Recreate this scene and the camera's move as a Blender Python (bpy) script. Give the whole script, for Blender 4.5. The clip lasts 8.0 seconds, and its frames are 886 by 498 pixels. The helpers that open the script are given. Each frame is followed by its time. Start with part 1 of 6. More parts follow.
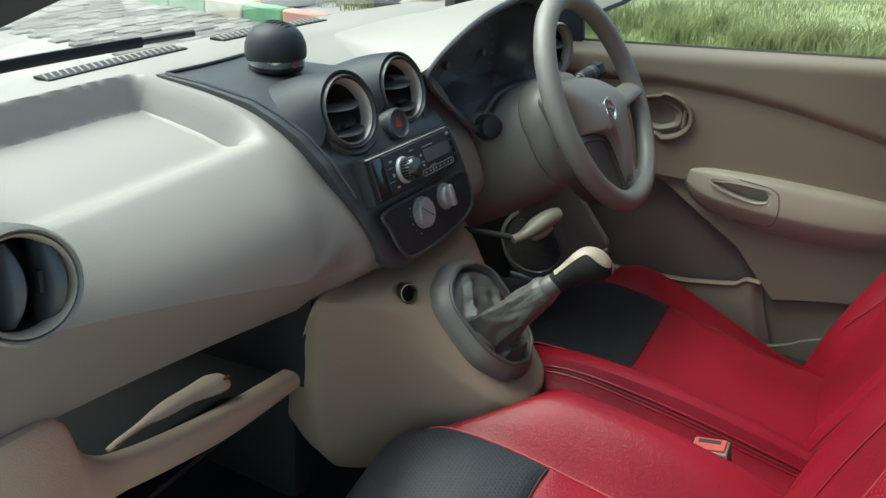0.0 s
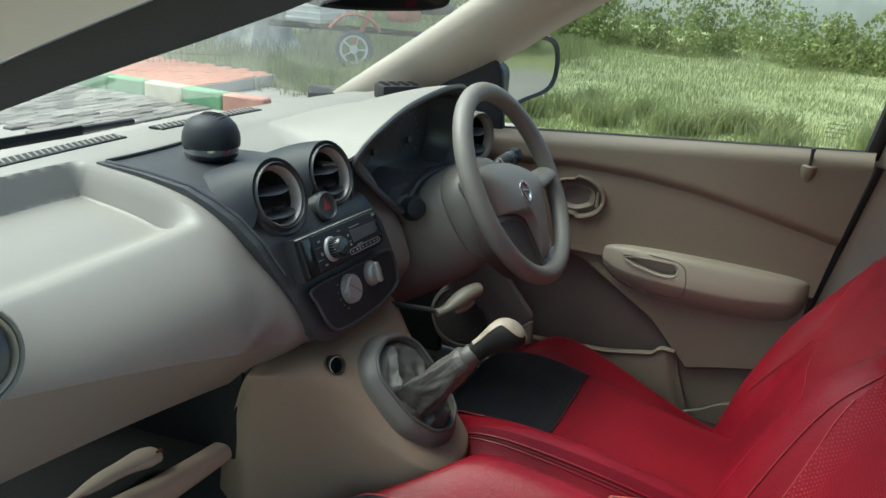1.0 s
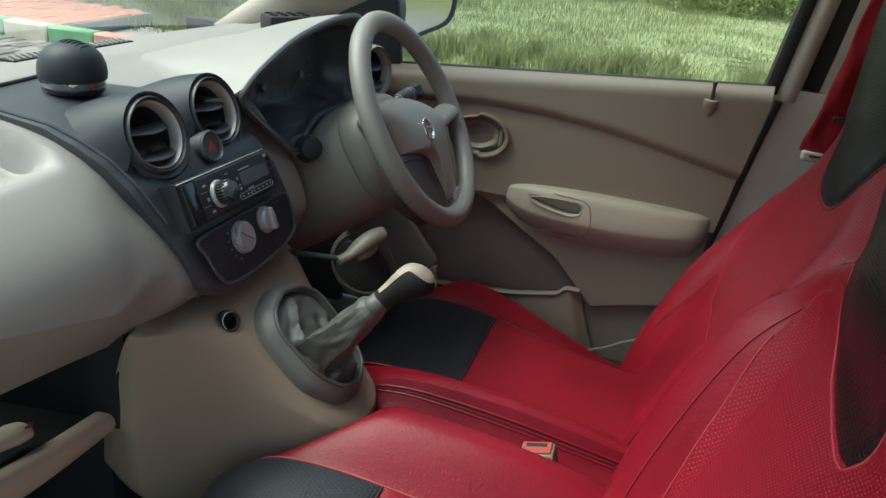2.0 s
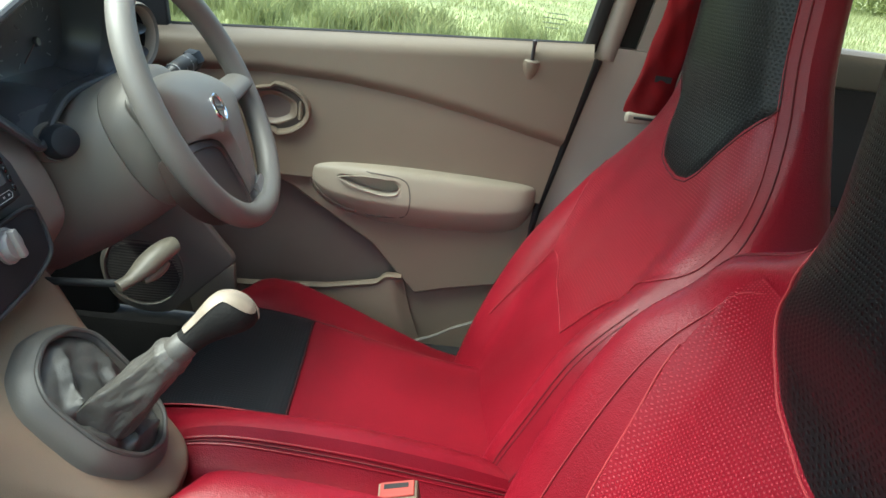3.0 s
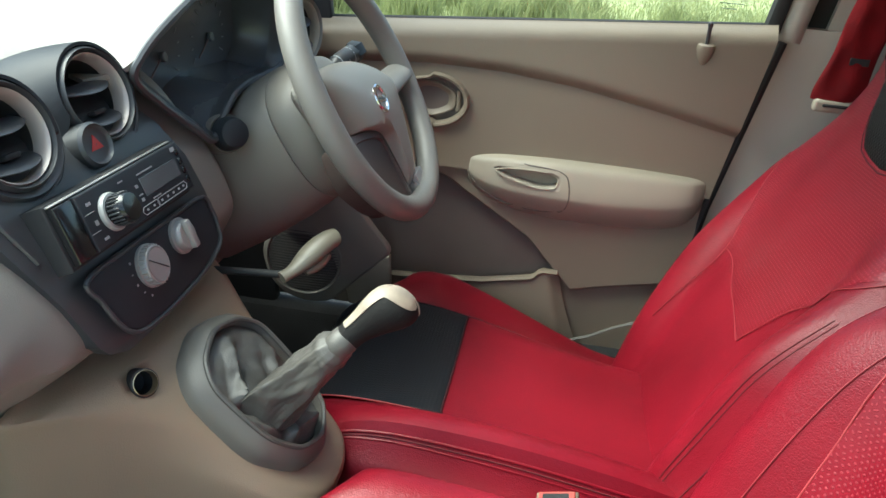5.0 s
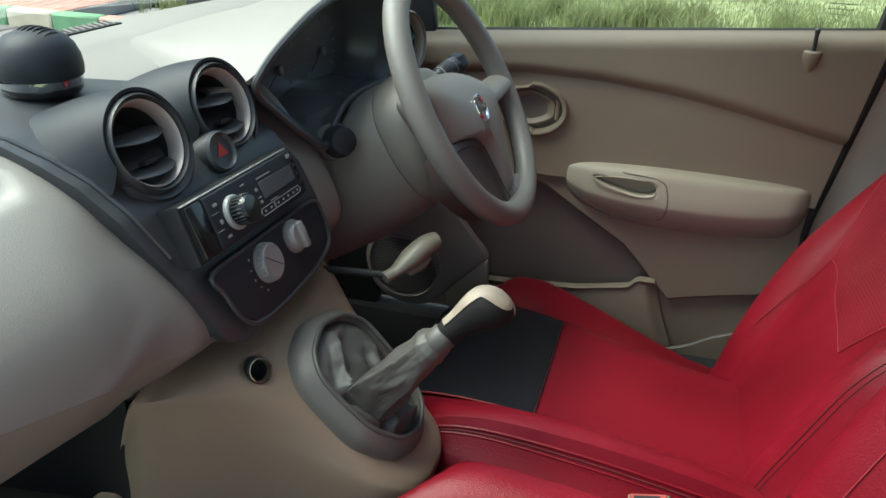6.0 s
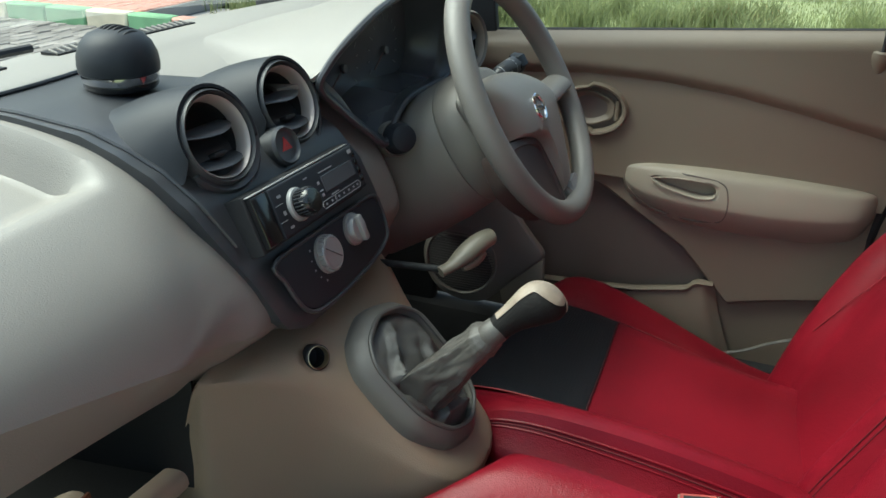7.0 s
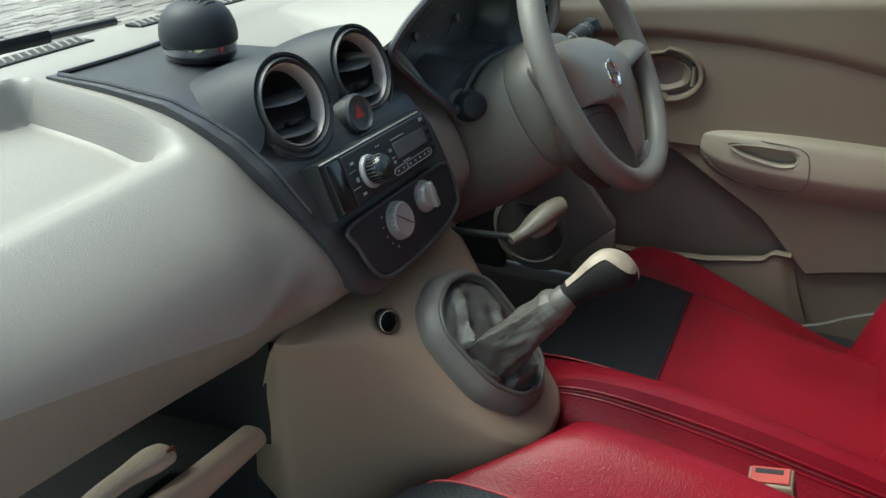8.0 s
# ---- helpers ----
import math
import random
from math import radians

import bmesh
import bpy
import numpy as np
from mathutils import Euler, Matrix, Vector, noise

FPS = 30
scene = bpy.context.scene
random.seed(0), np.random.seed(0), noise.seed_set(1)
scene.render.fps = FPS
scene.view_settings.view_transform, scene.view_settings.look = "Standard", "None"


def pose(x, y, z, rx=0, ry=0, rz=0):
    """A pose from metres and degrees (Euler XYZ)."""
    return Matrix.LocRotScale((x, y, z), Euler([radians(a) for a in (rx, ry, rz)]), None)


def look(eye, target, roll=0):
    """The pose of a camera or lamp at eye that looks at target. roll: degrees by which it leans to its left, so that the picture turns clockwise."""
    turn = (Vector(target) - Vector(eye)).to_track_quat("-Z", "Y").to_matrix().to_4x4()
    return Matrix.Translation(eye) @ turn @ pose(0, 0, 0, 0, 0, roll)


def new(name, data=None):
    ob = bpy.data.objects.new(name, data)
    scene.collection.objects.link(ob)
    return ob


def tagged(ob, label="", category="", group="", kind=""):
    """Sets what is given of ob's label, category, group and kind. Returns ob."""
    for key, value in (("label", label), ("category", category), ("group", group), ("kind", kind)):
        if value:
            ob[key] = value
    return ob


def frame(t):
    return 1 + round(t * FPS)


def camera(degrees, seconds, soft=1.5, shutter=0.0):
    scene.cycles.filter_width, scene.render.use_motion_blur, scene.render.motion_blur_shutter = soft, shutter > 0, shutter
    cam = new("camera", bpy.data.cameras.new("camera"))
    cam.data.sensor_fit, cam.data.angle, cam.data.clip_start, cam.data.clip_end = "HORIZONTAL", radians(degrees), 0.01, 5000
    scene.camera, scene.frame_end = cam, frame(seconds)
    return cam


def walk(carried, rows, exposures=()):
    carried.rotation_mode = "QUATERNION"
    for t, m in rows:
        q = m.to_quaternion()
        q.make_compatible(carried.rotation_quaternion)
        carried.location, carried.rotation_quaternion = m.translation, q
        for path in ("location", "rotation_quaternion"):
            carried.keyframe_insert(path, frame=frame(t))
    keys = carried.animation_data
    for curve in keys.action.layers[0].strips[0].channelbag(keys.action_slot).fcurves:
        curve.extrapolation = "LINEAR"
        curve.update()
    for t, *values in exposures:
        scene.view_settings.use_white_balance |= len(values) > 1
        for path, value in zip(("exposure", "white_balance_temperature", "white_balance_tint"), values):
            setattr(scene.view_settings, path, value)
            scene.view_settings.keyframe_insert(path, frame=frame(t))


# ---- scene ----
import functools
cam = camera(58.6, 8.0)
PATH = [
    (0, (-0.774, -0.431, 1.265), (0.844, 0.361, 0.396), 3.6),
    (0.5, (-0.789, -0.437, 1.274), (0.896, 0.343, 0.53), 3.9),
    (1, (-0.824, -0.479, 1.29), (0.921, 0.225, 0.613), 4.4),
    (1.5, (-0.813, -0.494, 1.28), (0.963, 0.11, 0.586), 4.8),
    (2, (-0.768, -0.449, 1.261), (1.022, -0.019, 0.478), 5.9),
    (2.2, (-0.714, -0.419, 1.246), (1.1, -0.167, 0.441), 7.2),
    (3.3, (-0.564, -0.354, 1.229), (1.257, -0.513, 0.417), 8.1),
    (3.5, (-0.542, -0.35, 1.227), (1.286, -0.502, 0.43), 8.2),
    (4, (-0.512, -0.355, 1.223), (1.315, -0.413, 0.411), 7.0),
    (4.5, (-0.527, -0.348, 1.219), (1.292, -0.286, 0.391), 5.9),
    (5, (-0.555, -0.342, 1.216), (1.23, -0.117, 0.343), 4.6),
    (6.5, (-0.595, -0.354, 1.227), (1.13, 0.195, 0.376), 1.6),
    (7, (-0.602, -0.357, 1.226), (1.095, 0.253, 0.359), 1.4),
    (7.5, (-0.605, -0.357, 1.226), (1.056, 0.303, 0.328), 0.8),
    (8, (-0.608, -0.358, 1.225), (0.99, 0.399, 0.291), -0.7),
]
EXPOSURES = [(t, stops, 6050, -7) for t, stops in ((0, 1.15), (1.0, 0.90), (2.0, 0.95), (3.5, 2.0), (4.5, 1.95), (5.0, 1.78), (6.5, 1.02), (8.0, 1.04))]
walk(cam, [(t, look(eye, target, roll)) for t, eye, target, roll in PATH], EXPOSURES)

# ---- world and light: a bright overcast day ----
SUN_UP, SUN_TURN = radians(58), radians(-8)
world = bpy.data.worlds.new("world")
scene.world = world
world.use_nodes = True
wn, wl = world.node_tree.nodes, world.node_tree.links
sky = wn.new("ShaderNodeTexSky")
sky.sky_type, sky.sun_disc = "NISHITA", False
sky.sun_elevation, sky.sun_rotation = SUN_UP, SUN_TURN
sky.air_density, sky.dust_density = 1.0, 4.0
wl.new(sky.outputs["Color"], wn["Background"].inputs["Color"])
wn["Background"].inputs["Strength"].default_value = 0.15
sun = new("sun", bpy.data.lights.new("sun", "SUN"))
sun.data.energy, sun.data.angle, sun.data.color = 2.6, radians(50), (1.0, 0.98, 0.93)
sun.matrix_world = look((0, 0, 0), (-math.sin(SUN_TURN) * math.cos(SUN_UP), -math.cos(SUN_TURN) * math.cos(SUN_UP), -math.sin(SUN_UP)))


# ---- materials ----
def mat(name, color, rough=0.5, metal=0.0, vary=0.12, scale=6.0, bump=0.0, grain=400.0, spec=0.5, cells=0.0, relief=0.16):
    """A surface with stains at one scale and grain at another."""
    m = bpy.data.materials.new(name)
    m.use_nodes = True
    n, l = m.node_tree.nodes, m.node_tree.links
    b = n["Principled BSDF"]
    b.inputs["Roughness"].default_value, b.inputs["Metallic"].default_value = rough, metal
    b.inputs["Specular IOR Level"].default_value = spec
    at = n.new("ShaderNodeTexCoord")
    big, small = n.new("ShaderNodeTexNoise"), n.new("ShaderNodeTexNoise")
    big.inputs["Scale"].default_value, big.inputs["Detail"].default_value = scale, 5
    small.inputs["Scale"].default_value, small.inputs["Detail"].default_value = grain, 2
    for t in (big, small):
        l.new(at.outputs["Object"], t.inputs["Vector"])
    ramp = n.new("ShaderNodeValToRGB")
    ramp.color_ramp.elements[0].position, ramp.color_ramp.elements[1].position = 0.3, 0.7
    dark = [c * (1 - vary) for c in color]
    light = [min(1, c * (1 + vary)) for c in color]
    ramp.color_ramp.elements[0].color, ramp.color_ramp.elements[1].color = (*dark, 1), (*light, 1)
    l.new(big.outputs["Fac"], ramp.inputs["Fac"])
    l.new(ramp.outputs["Color"], b.inputs["Base Color"])
    rr = n.new("ShaderNodeMapRange")
    rr.inputs["To Min"].default_value, rr.inputs["To Max"].default_value = max(0, rough - 0.08), min(1, rough + 0.1)
    l.new(big.outputs["Fac"], rr.inputs["Value"])
    l.new(rr.outputs["Result"], b.inputs["Roughness"])
    if bump:
        bp = n.new("ShaderNodeBump")
        bp.inputs["Strength"].default_value, bp.inputs["Distance"].default_value = bump, 0.001
        l.new(small.outputs["Fac"], bp.inputs["Height"])
        l.new(bp.outputs["Normal"], b.inputs["Normal"])
        if cells:
            # the moulded leather grain of car plastics
            vor, bp2 = n.new("ShaderNodeTexVoronoi"), n.new("ShaderNodeBump")
            vor.feature, vor.inputs["Scale"].default_value = "DISTANCE_TO_EDGE", cells
            soft = n.new("ShaderNodeMapRange")
            soft.inputs["From Max"].default_value = 0.25
            bp2.inputs["Strength"].default_value, bp2.inputs["Distance"].default_value = relief, 0.0006
            l.new(at.outputs["Object"], vor.inputs["Vector"])
            l.new(vor.outputs["Distance"], soft.inputs["Value"])
            l.new(soft.outputs["Result"], bp2.inputs["Height"])
            l.new(bp.outputs["Normal"], bp2.inputs["Normal"])
            l.new(bp2.outputs["Normal"], b.inputs["Normal"])
    return m


def dotted(name, color, hole, rough, pitch, size, strength, spec=0.5):
    """Leather with rows of punched dots, pitch metres apart."""
    m = mat(name, color, rough, bump=0.15, grain=700, vary=0.1, spec=spec)
    n, l = m.node_tree.nodes, m.node_tree.links
    b = n["Principled BSDF"]
    uv = n.new("ShaderNodeUVMap")
    sep = n.new("ShaderNodeSeparateXYZ")
    l.new(uv.outputs["UV"], sep.inputs["Vector"])

    def math_node(op, a, c=None):
        k = n.new("ShaderNodeMath")
        k.operation = op
        for i, v in enumerate((a, c)):
            if v is None:
                continue
            if isinstance(v, (int, float)):
                k.inputs[i].default_value = v
            else:
                l.new(v, k.inputs[i])
        return k.outputs[0]

    row = math_node("FLOOR", math_node("DIVIDE", sep.outputs["Y"], pitch))
    shift = math_node("MULTIPLY", math_node("MODULO", row, 2.0), 0.5)
    u = math_node("SUBTRACT", math_node("FRACT", math_node("ADD", math_node("DIVIDE", sep.outputs["X"], pitch), shift)), 0.5)
    v = math_node("SUBTRACT", math_node("FRACT", math_node("DIVIDE", sep.outputs["Y"], pitch)), 0.5)
    d = math_node("SQRT", math_node("ADD", math_node("MULTIPLY", u, u), math_node("MULTIPLY", v, v)))
    f = n.new("ShaderNodeMapRange")
    f.interpolation_type = "SMOOTHSTEP"
    f.inputs["From Min"].default_value, f.inputs["From Max"].default_value = size, size + 0.12
    l.new(d, f.inputs["Value"])
    mix = n.new("ShaderNodeMix")
    mix.data_type = "RGBA"
    mix.inputs["A"].default_value = (*hole, 1)
    old = b.inputs["Base Color"].links[0].from_socket
    l.new(f.outputs["Result"], mix.inputs["Factor"])
    l.new(old, mix.inputs["B"])
    l.new(mix.outputs["Result"], b.inputs["Base Color"])
    bp = n.new("ShaderNodeBump")
    bp.inputs["Strength"].default_value, bp.inputs["Distance"].default_value = strength, 0.0015
    l.new(f.outputs["Result"], bp.inputs["Height"])
    first = b.inputs["Normal"].links[0].from_socket
    l.new(first, bp.inputs["Normal"])
    l.new(bp.outputs["Normal"], b.inputs["Normal"])
    return m


def leafy(m, share=0.45):
    """Let light through thin leaves."""
    n, l = m.node_tree.nodes, m.node_tree.links
    b = n["Principled BSDF"]
    thin, mix = n.new("ShaderNodeBsdfTranslucent"), n.new("ShaderNodeMixShader")
    mix.inputs["Fac"].default_value = share
    l.new(b.inputs["Base Color"].links[0].from_socket, thin.inputs["Color"])
    l.new(b.outputs["BSDF"], mix.inputs[1])
    l.new(thin.outputs["BSDF"], mix.inputs[2])
    l.new(mix.outputs["Shader"], n["Material Output"].inputs["Surface"])
    return m


def glass_mat(name, tint=(1, 1, 1), rough=0.0, dust=0.0):
    """A thin pane: clear, with the gloss of glass."""
    m = bpy.data.materials.new(name)
    m.use_nodes = True
    n, l = m.node_tree.nodes, m.node_tree.links
    n.remove(n["Principled BSDF"])
    clear, gloss, mix, fres = n.new("ShaderNodeBsdfTransparent"), n.new("ShaderNodeBsdfGlossy"), n.new("ShaderNodeMixShader"), n.new("ShaderNodeLayerWeight")
    clear.inputs["Color"].default_value = (*tint, 1)
    gloss.inputs["Roughness"].default_value = rough
    fres.inputs["Blend"].default_value = 0.5
    power, part_of = n.new("ShaderNodeMath"), n.new("ShaderNodeMath")
    power.operation, part_of.operation = "POWER", "MULTIPLY_ADD"
    power.inputs[1].default_value, part_of.inputs[1].default_value, part_of.inputs[2].default_value = 5.0, 0.3, 0.02
    l.new(fres.outputs["Facing"], power.inputs[0])
    l.new(power.outputs[0], part_of.inputs[0])
    l.new(part_of.outputs[0], mix.inputs["Fac"])
    l.new(clear.outputs["BSDF"], mix.inputs[1])
    l.new(gloss.outputs["BSDF"], mix.inputs[2])
    last = mix.outputs["Shader"]
    if dust:
        film, veil, spots = n.new("ShaderNodeBsdfTranslucent"), n.new("ShaderNodeMixShader"), n.new("ShaderNodeTexNoise")
        film.inputs["Color"].default_value = (0.8, 0.8, 0.76, 1)
        spots.inputs["Scale"].default_value, spots.inputs["Detail"].default_value = 5.0, 6
        amount = n.new("ShaderNodeMapRange")
        amount.inputs["To Min"].default_value, amount.inputs["To Max"].default_value = dust * 0.6, dust * 1.4
        l.new(spots.outputs["Fac"], amount.inputs["Value"])
        l.new(amount.outputs["Result"], veil.inputs["Fac"])
        l.new(last, veil.inputs[1])
        l.new(film.outputs["BSDF"], veil.inputs[2])
        last = veil.outputs["Shader"]
    l.new(last, n["Material Output"].inputs["Surface"])
    return m


BEIGE = mat("beige dashboard plastic", (0.236, 0.222, 0.198), 0.48, bump=0.3, grain=900, vary=0.05, scale=3, cells=430, relief=0.08)
BEIGE_DOOR = mat("tan door plastic", (0.228, 0.186, 0.137), 0.48, bump=0.3, grain=900, vary=0.05, scale=3, cells=420)
# Console tan with the shelf lip's missing light put into its colour.
TAN_LIP = mat("light tan plastic", (0.42, 0.335, 0.245), 0.5, bump=0.3, grain=900, vary=0.06, scale=3, cells=420)
TAN = mat("tan console plastic", (0.262, 0.198, 0.136), 0.5, bump=0.3, grain=900, vary=0.05, scale=3, cells=420)
BEIGE_LIGHT = mat("light beige trim", (0.37, 0.325, 0.255), 0.45, bump=0.2, grain=900, vary=0.05)
# Taupe trim; on the door's pocket and handle cup it paints in shade.
DARK_TRIM_SHADE = mat("dark taupe plastic", (0.155, 0.13, 0.11), 0.5, bump=0.3, grain=700, vary=0.1)
COLUMN = mat("grey brown column plastic", (0.225, 0.205, 0.176), 0.42, bump=0.2, grain=900, vary=0.06)
BLACK = mat("black satin plastic", (0.042, 0.044, 0.048), 0.4, bump=0.12, grain=900, vary=0.15, spec=0.65)
BLACK_MATT = mat("black matt plastic", (0.024, 0.024, 0.025), 0.6, bump=0.2, grain=600, vary=0.2, spec=0.25)
BLACK_GLOSS = mat("black gloss plastic", (0.01, 0.01, 0.011), 0.12, vary=0.1)
RUBBER = mat("black rubber", (0.018, 0.018, 0.018), 0.7, vary=0.2, bump=0.2)
SILVER = mat("silver paint", (0.55, 0.55, 0.55), 0.32, metal=0.6, vary=0.08)
CHROME = mat("chrome", (0.75, 0.75, 0.76), 0.12, metal=1.0, vary=0.05)
WHEEL_GREY = mat("grey steering wheel skin", (0.18, 0.169, 0.152), 0.45, bump=0.3, grain=900, vary=0.08)
HUB_GREY = mat("grey airbag cover", (0.235, 0.218, 0.19), 0.45, bump=0.2, grain=900, vary=0.06)
RED = mat("red leatherette", (0.19, 0.0048, 0.014), 0.36, bump=0.35, grain=240, vary=0.16, scale=7, spec=0.3, cells=420, relief=0.22)
RED_DOT = dotted("red punched leatherette", (0.19, 0.0048, 0.014), (0.30, 0.03, 0.042), 0.36, 0.0042, 0.15, 0.45, spec=0.33)
BLACK_LEATHER = dotted("black punched leatherette", (0.0075, 0.008, 0.009), (0.0008, 0.0008, 0.0008), 0.30, 0.0048, 0.2, 0.45, spec=0.26)
BLACK_FINE = dotted("black leatherette", (0.019, 0.021, 0.025), (0.008, 0.008, 0.009), 0.33, 0.0046, 0.2, 0.4, spec=0.35)
PIPING = mat("pink thread", (0.36, 0.04, 0.045), 0.6, vary=0.1)
PINK = mat("rose red thread", (0.27, 0.022, 0.03), 0.6, vary=0.1)
RED_THREAD = mat("dark red thread", (0.11, 0.008, 0.012), 0.7)
BLACK_THREAD = mat("dark thread", (0.06, 0.008, 0.012), 0.7)
BOOT = mat("grey boot leatherette", (0.078, 0.073, 0.065), 0.46, bump=0.3, grain=350, vary=0.15, scale=14)
BEZEL = mat("grey bezel plastic", (0.125, 0.115, 0.100), 0.45, bump=0.1, vary=0.05)
KNOB = mat("cream knob plastic", (0.27, 0.222, 0.172), 0.5, bump=0.35, grain=220, vary=0.22, scale=60)
CARPET = mat("black carpet", (0.024, 0.024, 0.025), 0.95, bump=0.8, grain=500, vary=0.3)
HEADLINER = mat("beige headliner", (0.42, 0.37, 0.32), 0.8, bump=0.3, grain=500, vary=0.05)
PILLAR = mat("beige pillar trim", (0.40, 0.355, 0.30), 0.5, bump=0.15, vary=0.04)
PAINT = mat("cream car paint", (0.62, 0.60, 0.55), 0.2, vary=0.03)
GLASS = glass_mat("window glass", (0.96, 0.99, 0.96))
DUSTY = glass_mat("dusty windscreen glass", (0.95, 0.97, 0.95), dust=0.055)
MIRROR = mat("mirror silver", (0.45, 0.46, 0.46), 0.02, metal=1.0, vary=0.0)


# ---- shapes ----
def part(name, bm, material, parent=None, label="", smooth=True):
    me = bpy.data.meshes.new(name)
    bmesh.ops.recalc_face_normals(bm, faces=bm.faces)
    bm.to_mesh(me)
    bm.free()
    me.materials.append(material)
    if smooth:
        me.shade_smooth()
        me.set_sharp_from_angle(angle=radians(38))
    ob = new(name, me)
    if parent is not None:
        ob.parent = parent
    if label:
        ob["label"] = label
    return ob


def thing(name, label, category, at=(0, 0, 0), group="", kind=""):
    ob = new(name)
    ob.location = at
    return tagged(ob, label, category, group, kind)


def sheet(f, nu, nv, thick=0.0, uvs=None, close_u=False, close_v=False):
    """A surface from f(u, v), u and v in 0..1, and as thick as asked (to its back)."""
    bm = bmesh.new()
    cu, cv = (nu if close_u else nu + 1), (nv if close_v else nv + 1)
    vs = [[bm.verts.new(f(i / nu, j / nv)) for j in range(cv)] for i in range(cu)]
    layer = bm.loops.layers.uv.new("uv") if uvs else None
    for i in range(nu):
        for j in range(nv):
            q = [(i, j), (i + 1, j), (i + 1, j + 1), (i, j + 1)]
            try:
                fc = bm.faces.new([vs[a % cu][b % cv] for a, b in q])
            except ValueError:
                continue
            if uvs:
                for lp, (a, b) in zip(fc.loops, q):
                    lp[layer].uv = uvs(a / nu, b / nv)
    if thick:
        bmesh.ops.recalc_face_normals(bm, faces=bm.faces)
        bmesh.ops.solidify(bm, geom=bm.faces[:], thickness=thick)
    return bm


def tidy(bm, lo, hi):
    """Draw stray points of a thickened sheet back among their neighbours."""
    inside = lambda c: all(a <= k <= b for a, k, b in zip(lo, c, hi))
    for v in bm.verts:
        if not inside(v.co):
            near = [w.co for e in v.link_edges for w in (e.other_vert(v),) if inside(w.co)]
            if near:
                v.co = sum(near, Vector()) / len(near)
    return bm


def loft(rings, cap=True):
    """Closed rings of equal count, one after another."""
    bm = bmesh.new()
    vs = [[bm.verts.new(p) for p in r] for r in rings]
    k = len(rings[0])
    for a, b in zip(vs, vs[1:]):
        for i in range(k):
            bm.faces.new((a[i], a[(i + 1) % k], b[(i + 1) % k], b[i]))
    if cap:
        bm.faces.new(vs[0][::-1])
        bm.faces.new(vs[-1])
    return bm


def smooth_line(points, n, closed=False):
    """A smooth line through points, n pieces in all."""
    p = [Vector(q) for q in points]
    m = len(p)
    out = []
    spans = m if closed else m - 1
    for i in range(n if closed else n + 1):
        s = i / n * spans
        k = min(int(s), spans - 1)
        t = s - k
        if closed:
            a, b, c, d = p[(k - 1) % m], p[k % m], p[(k + 1) % m], p[(k + 2) % m]
        else:
            a, b, c, d = p[max(k - 1, 0)], p[k], p[k + 1], p[min(k + 2, m - 1)]
        out.append(0.5 * (2 * b + (c - a) * t + (2 * a - 5 * b + 4 * c - d) * t * t + (3 * b - a - 3 * c + d) * t ** 3))
    return out


def tube(points, radius, sides=8, closed=False, taper=None, flat=1.0):
    """A round bar along points; taper gives the radius at 0..1."""
    p = [Vector(q) for q in points]
    rings, side = [], None
    for i, q in enumerate(p):
        a = p[(i - 1) % len(p)] if closed or i else q
        b = p[(i + 1) % len(p)] if closed or i < len(p) - 1 else q
        d = (b - a).normalized()
        if side is None:
            side = d.cross(Vector((0, 0, 1)) if abs(d.z) < 0.9 else Vector((1, 0, 0))).normalized()
        side = (side - d * side.dot(d)).normalized()
        up = d.cross(side)
        r = taper(i / max(1, len(p) - 1)) if taper else radius
        rings.append([q + r * (math.cos(w) * side + flat * math.sin(w) * up) for w in (2 * math.pi * k / sides for k in range(sides))])
    if closed:
        rings.append(rings[0])
        bm = loft(rings, cap=False)
        bmesh.ops.remove_doubles(bm, verts=bm.verts, dist=1e-6)
        return bm
    return loft(rings)


def box(size, at=(0, 0, 0), bevel=0.0, segments=2, turn=None):
    bm = bmesh.new()
    bmesh.ops.create_cube(bm, size=1.0)
    bmesh.ops.scale(bm, vec=size, verts=bm.verts)
    if bevel:
        bmesh.ops.bevel(bm, geom=bm.edges[:], offset=bevel, segments=segments, affect="EDGES", profile=0.5)
    if turn is not None:
        bmesh.ops.transform(bm, matrix=turn, verts=bm.verts)
    bmesh.ops.translate(bm, vec=at, verts=bm.verts)
    return bm


def lathe(profile, m, sides=40):
    """Turn (radius, height) points about the z axis of the pose m."""
    rings = [[m @ Vector((r * math.cos(w), r * math.sin(w), h)) for w in (2 * math.pi * k / sides for k in range(sides))] for r, h in profile]
    if profile[0][0] > 0.003 and profile[-1][0] > 0.003:
        return loft(rings + rings[:1], cap=False)
    return loft(rings)


def slab(outline, m, depth, bevel=0.0):
    """An outline in the x, y plane of the pose m, thickened along its z axis."""
    bm = bmesh.new()
    a = [bm.verts.new((x, y, 0)) for x, y in outline]
    f = bm.faces.new(a)
    r = bmesh.ops.extrude_face_region(bm, geom=[f])
    bmesh.ops.translate(bm, vec=(0, 0, depth), verts=[v for v in r["geom"] if isinstance(v, bmesh.types.BMVert)])
    if bevel:
        top = [e for e in bm.edges if all(v.co.z > depth * 0.5 for v in e.verts)]
        bmesh.ops.bevel(bm, geom=top, offset=bevel, segments=3, affect="EDGES", profile=0.5)
    bmesh.ops.transform(bm, matrix=m, verts=bm.verts)
    return bm


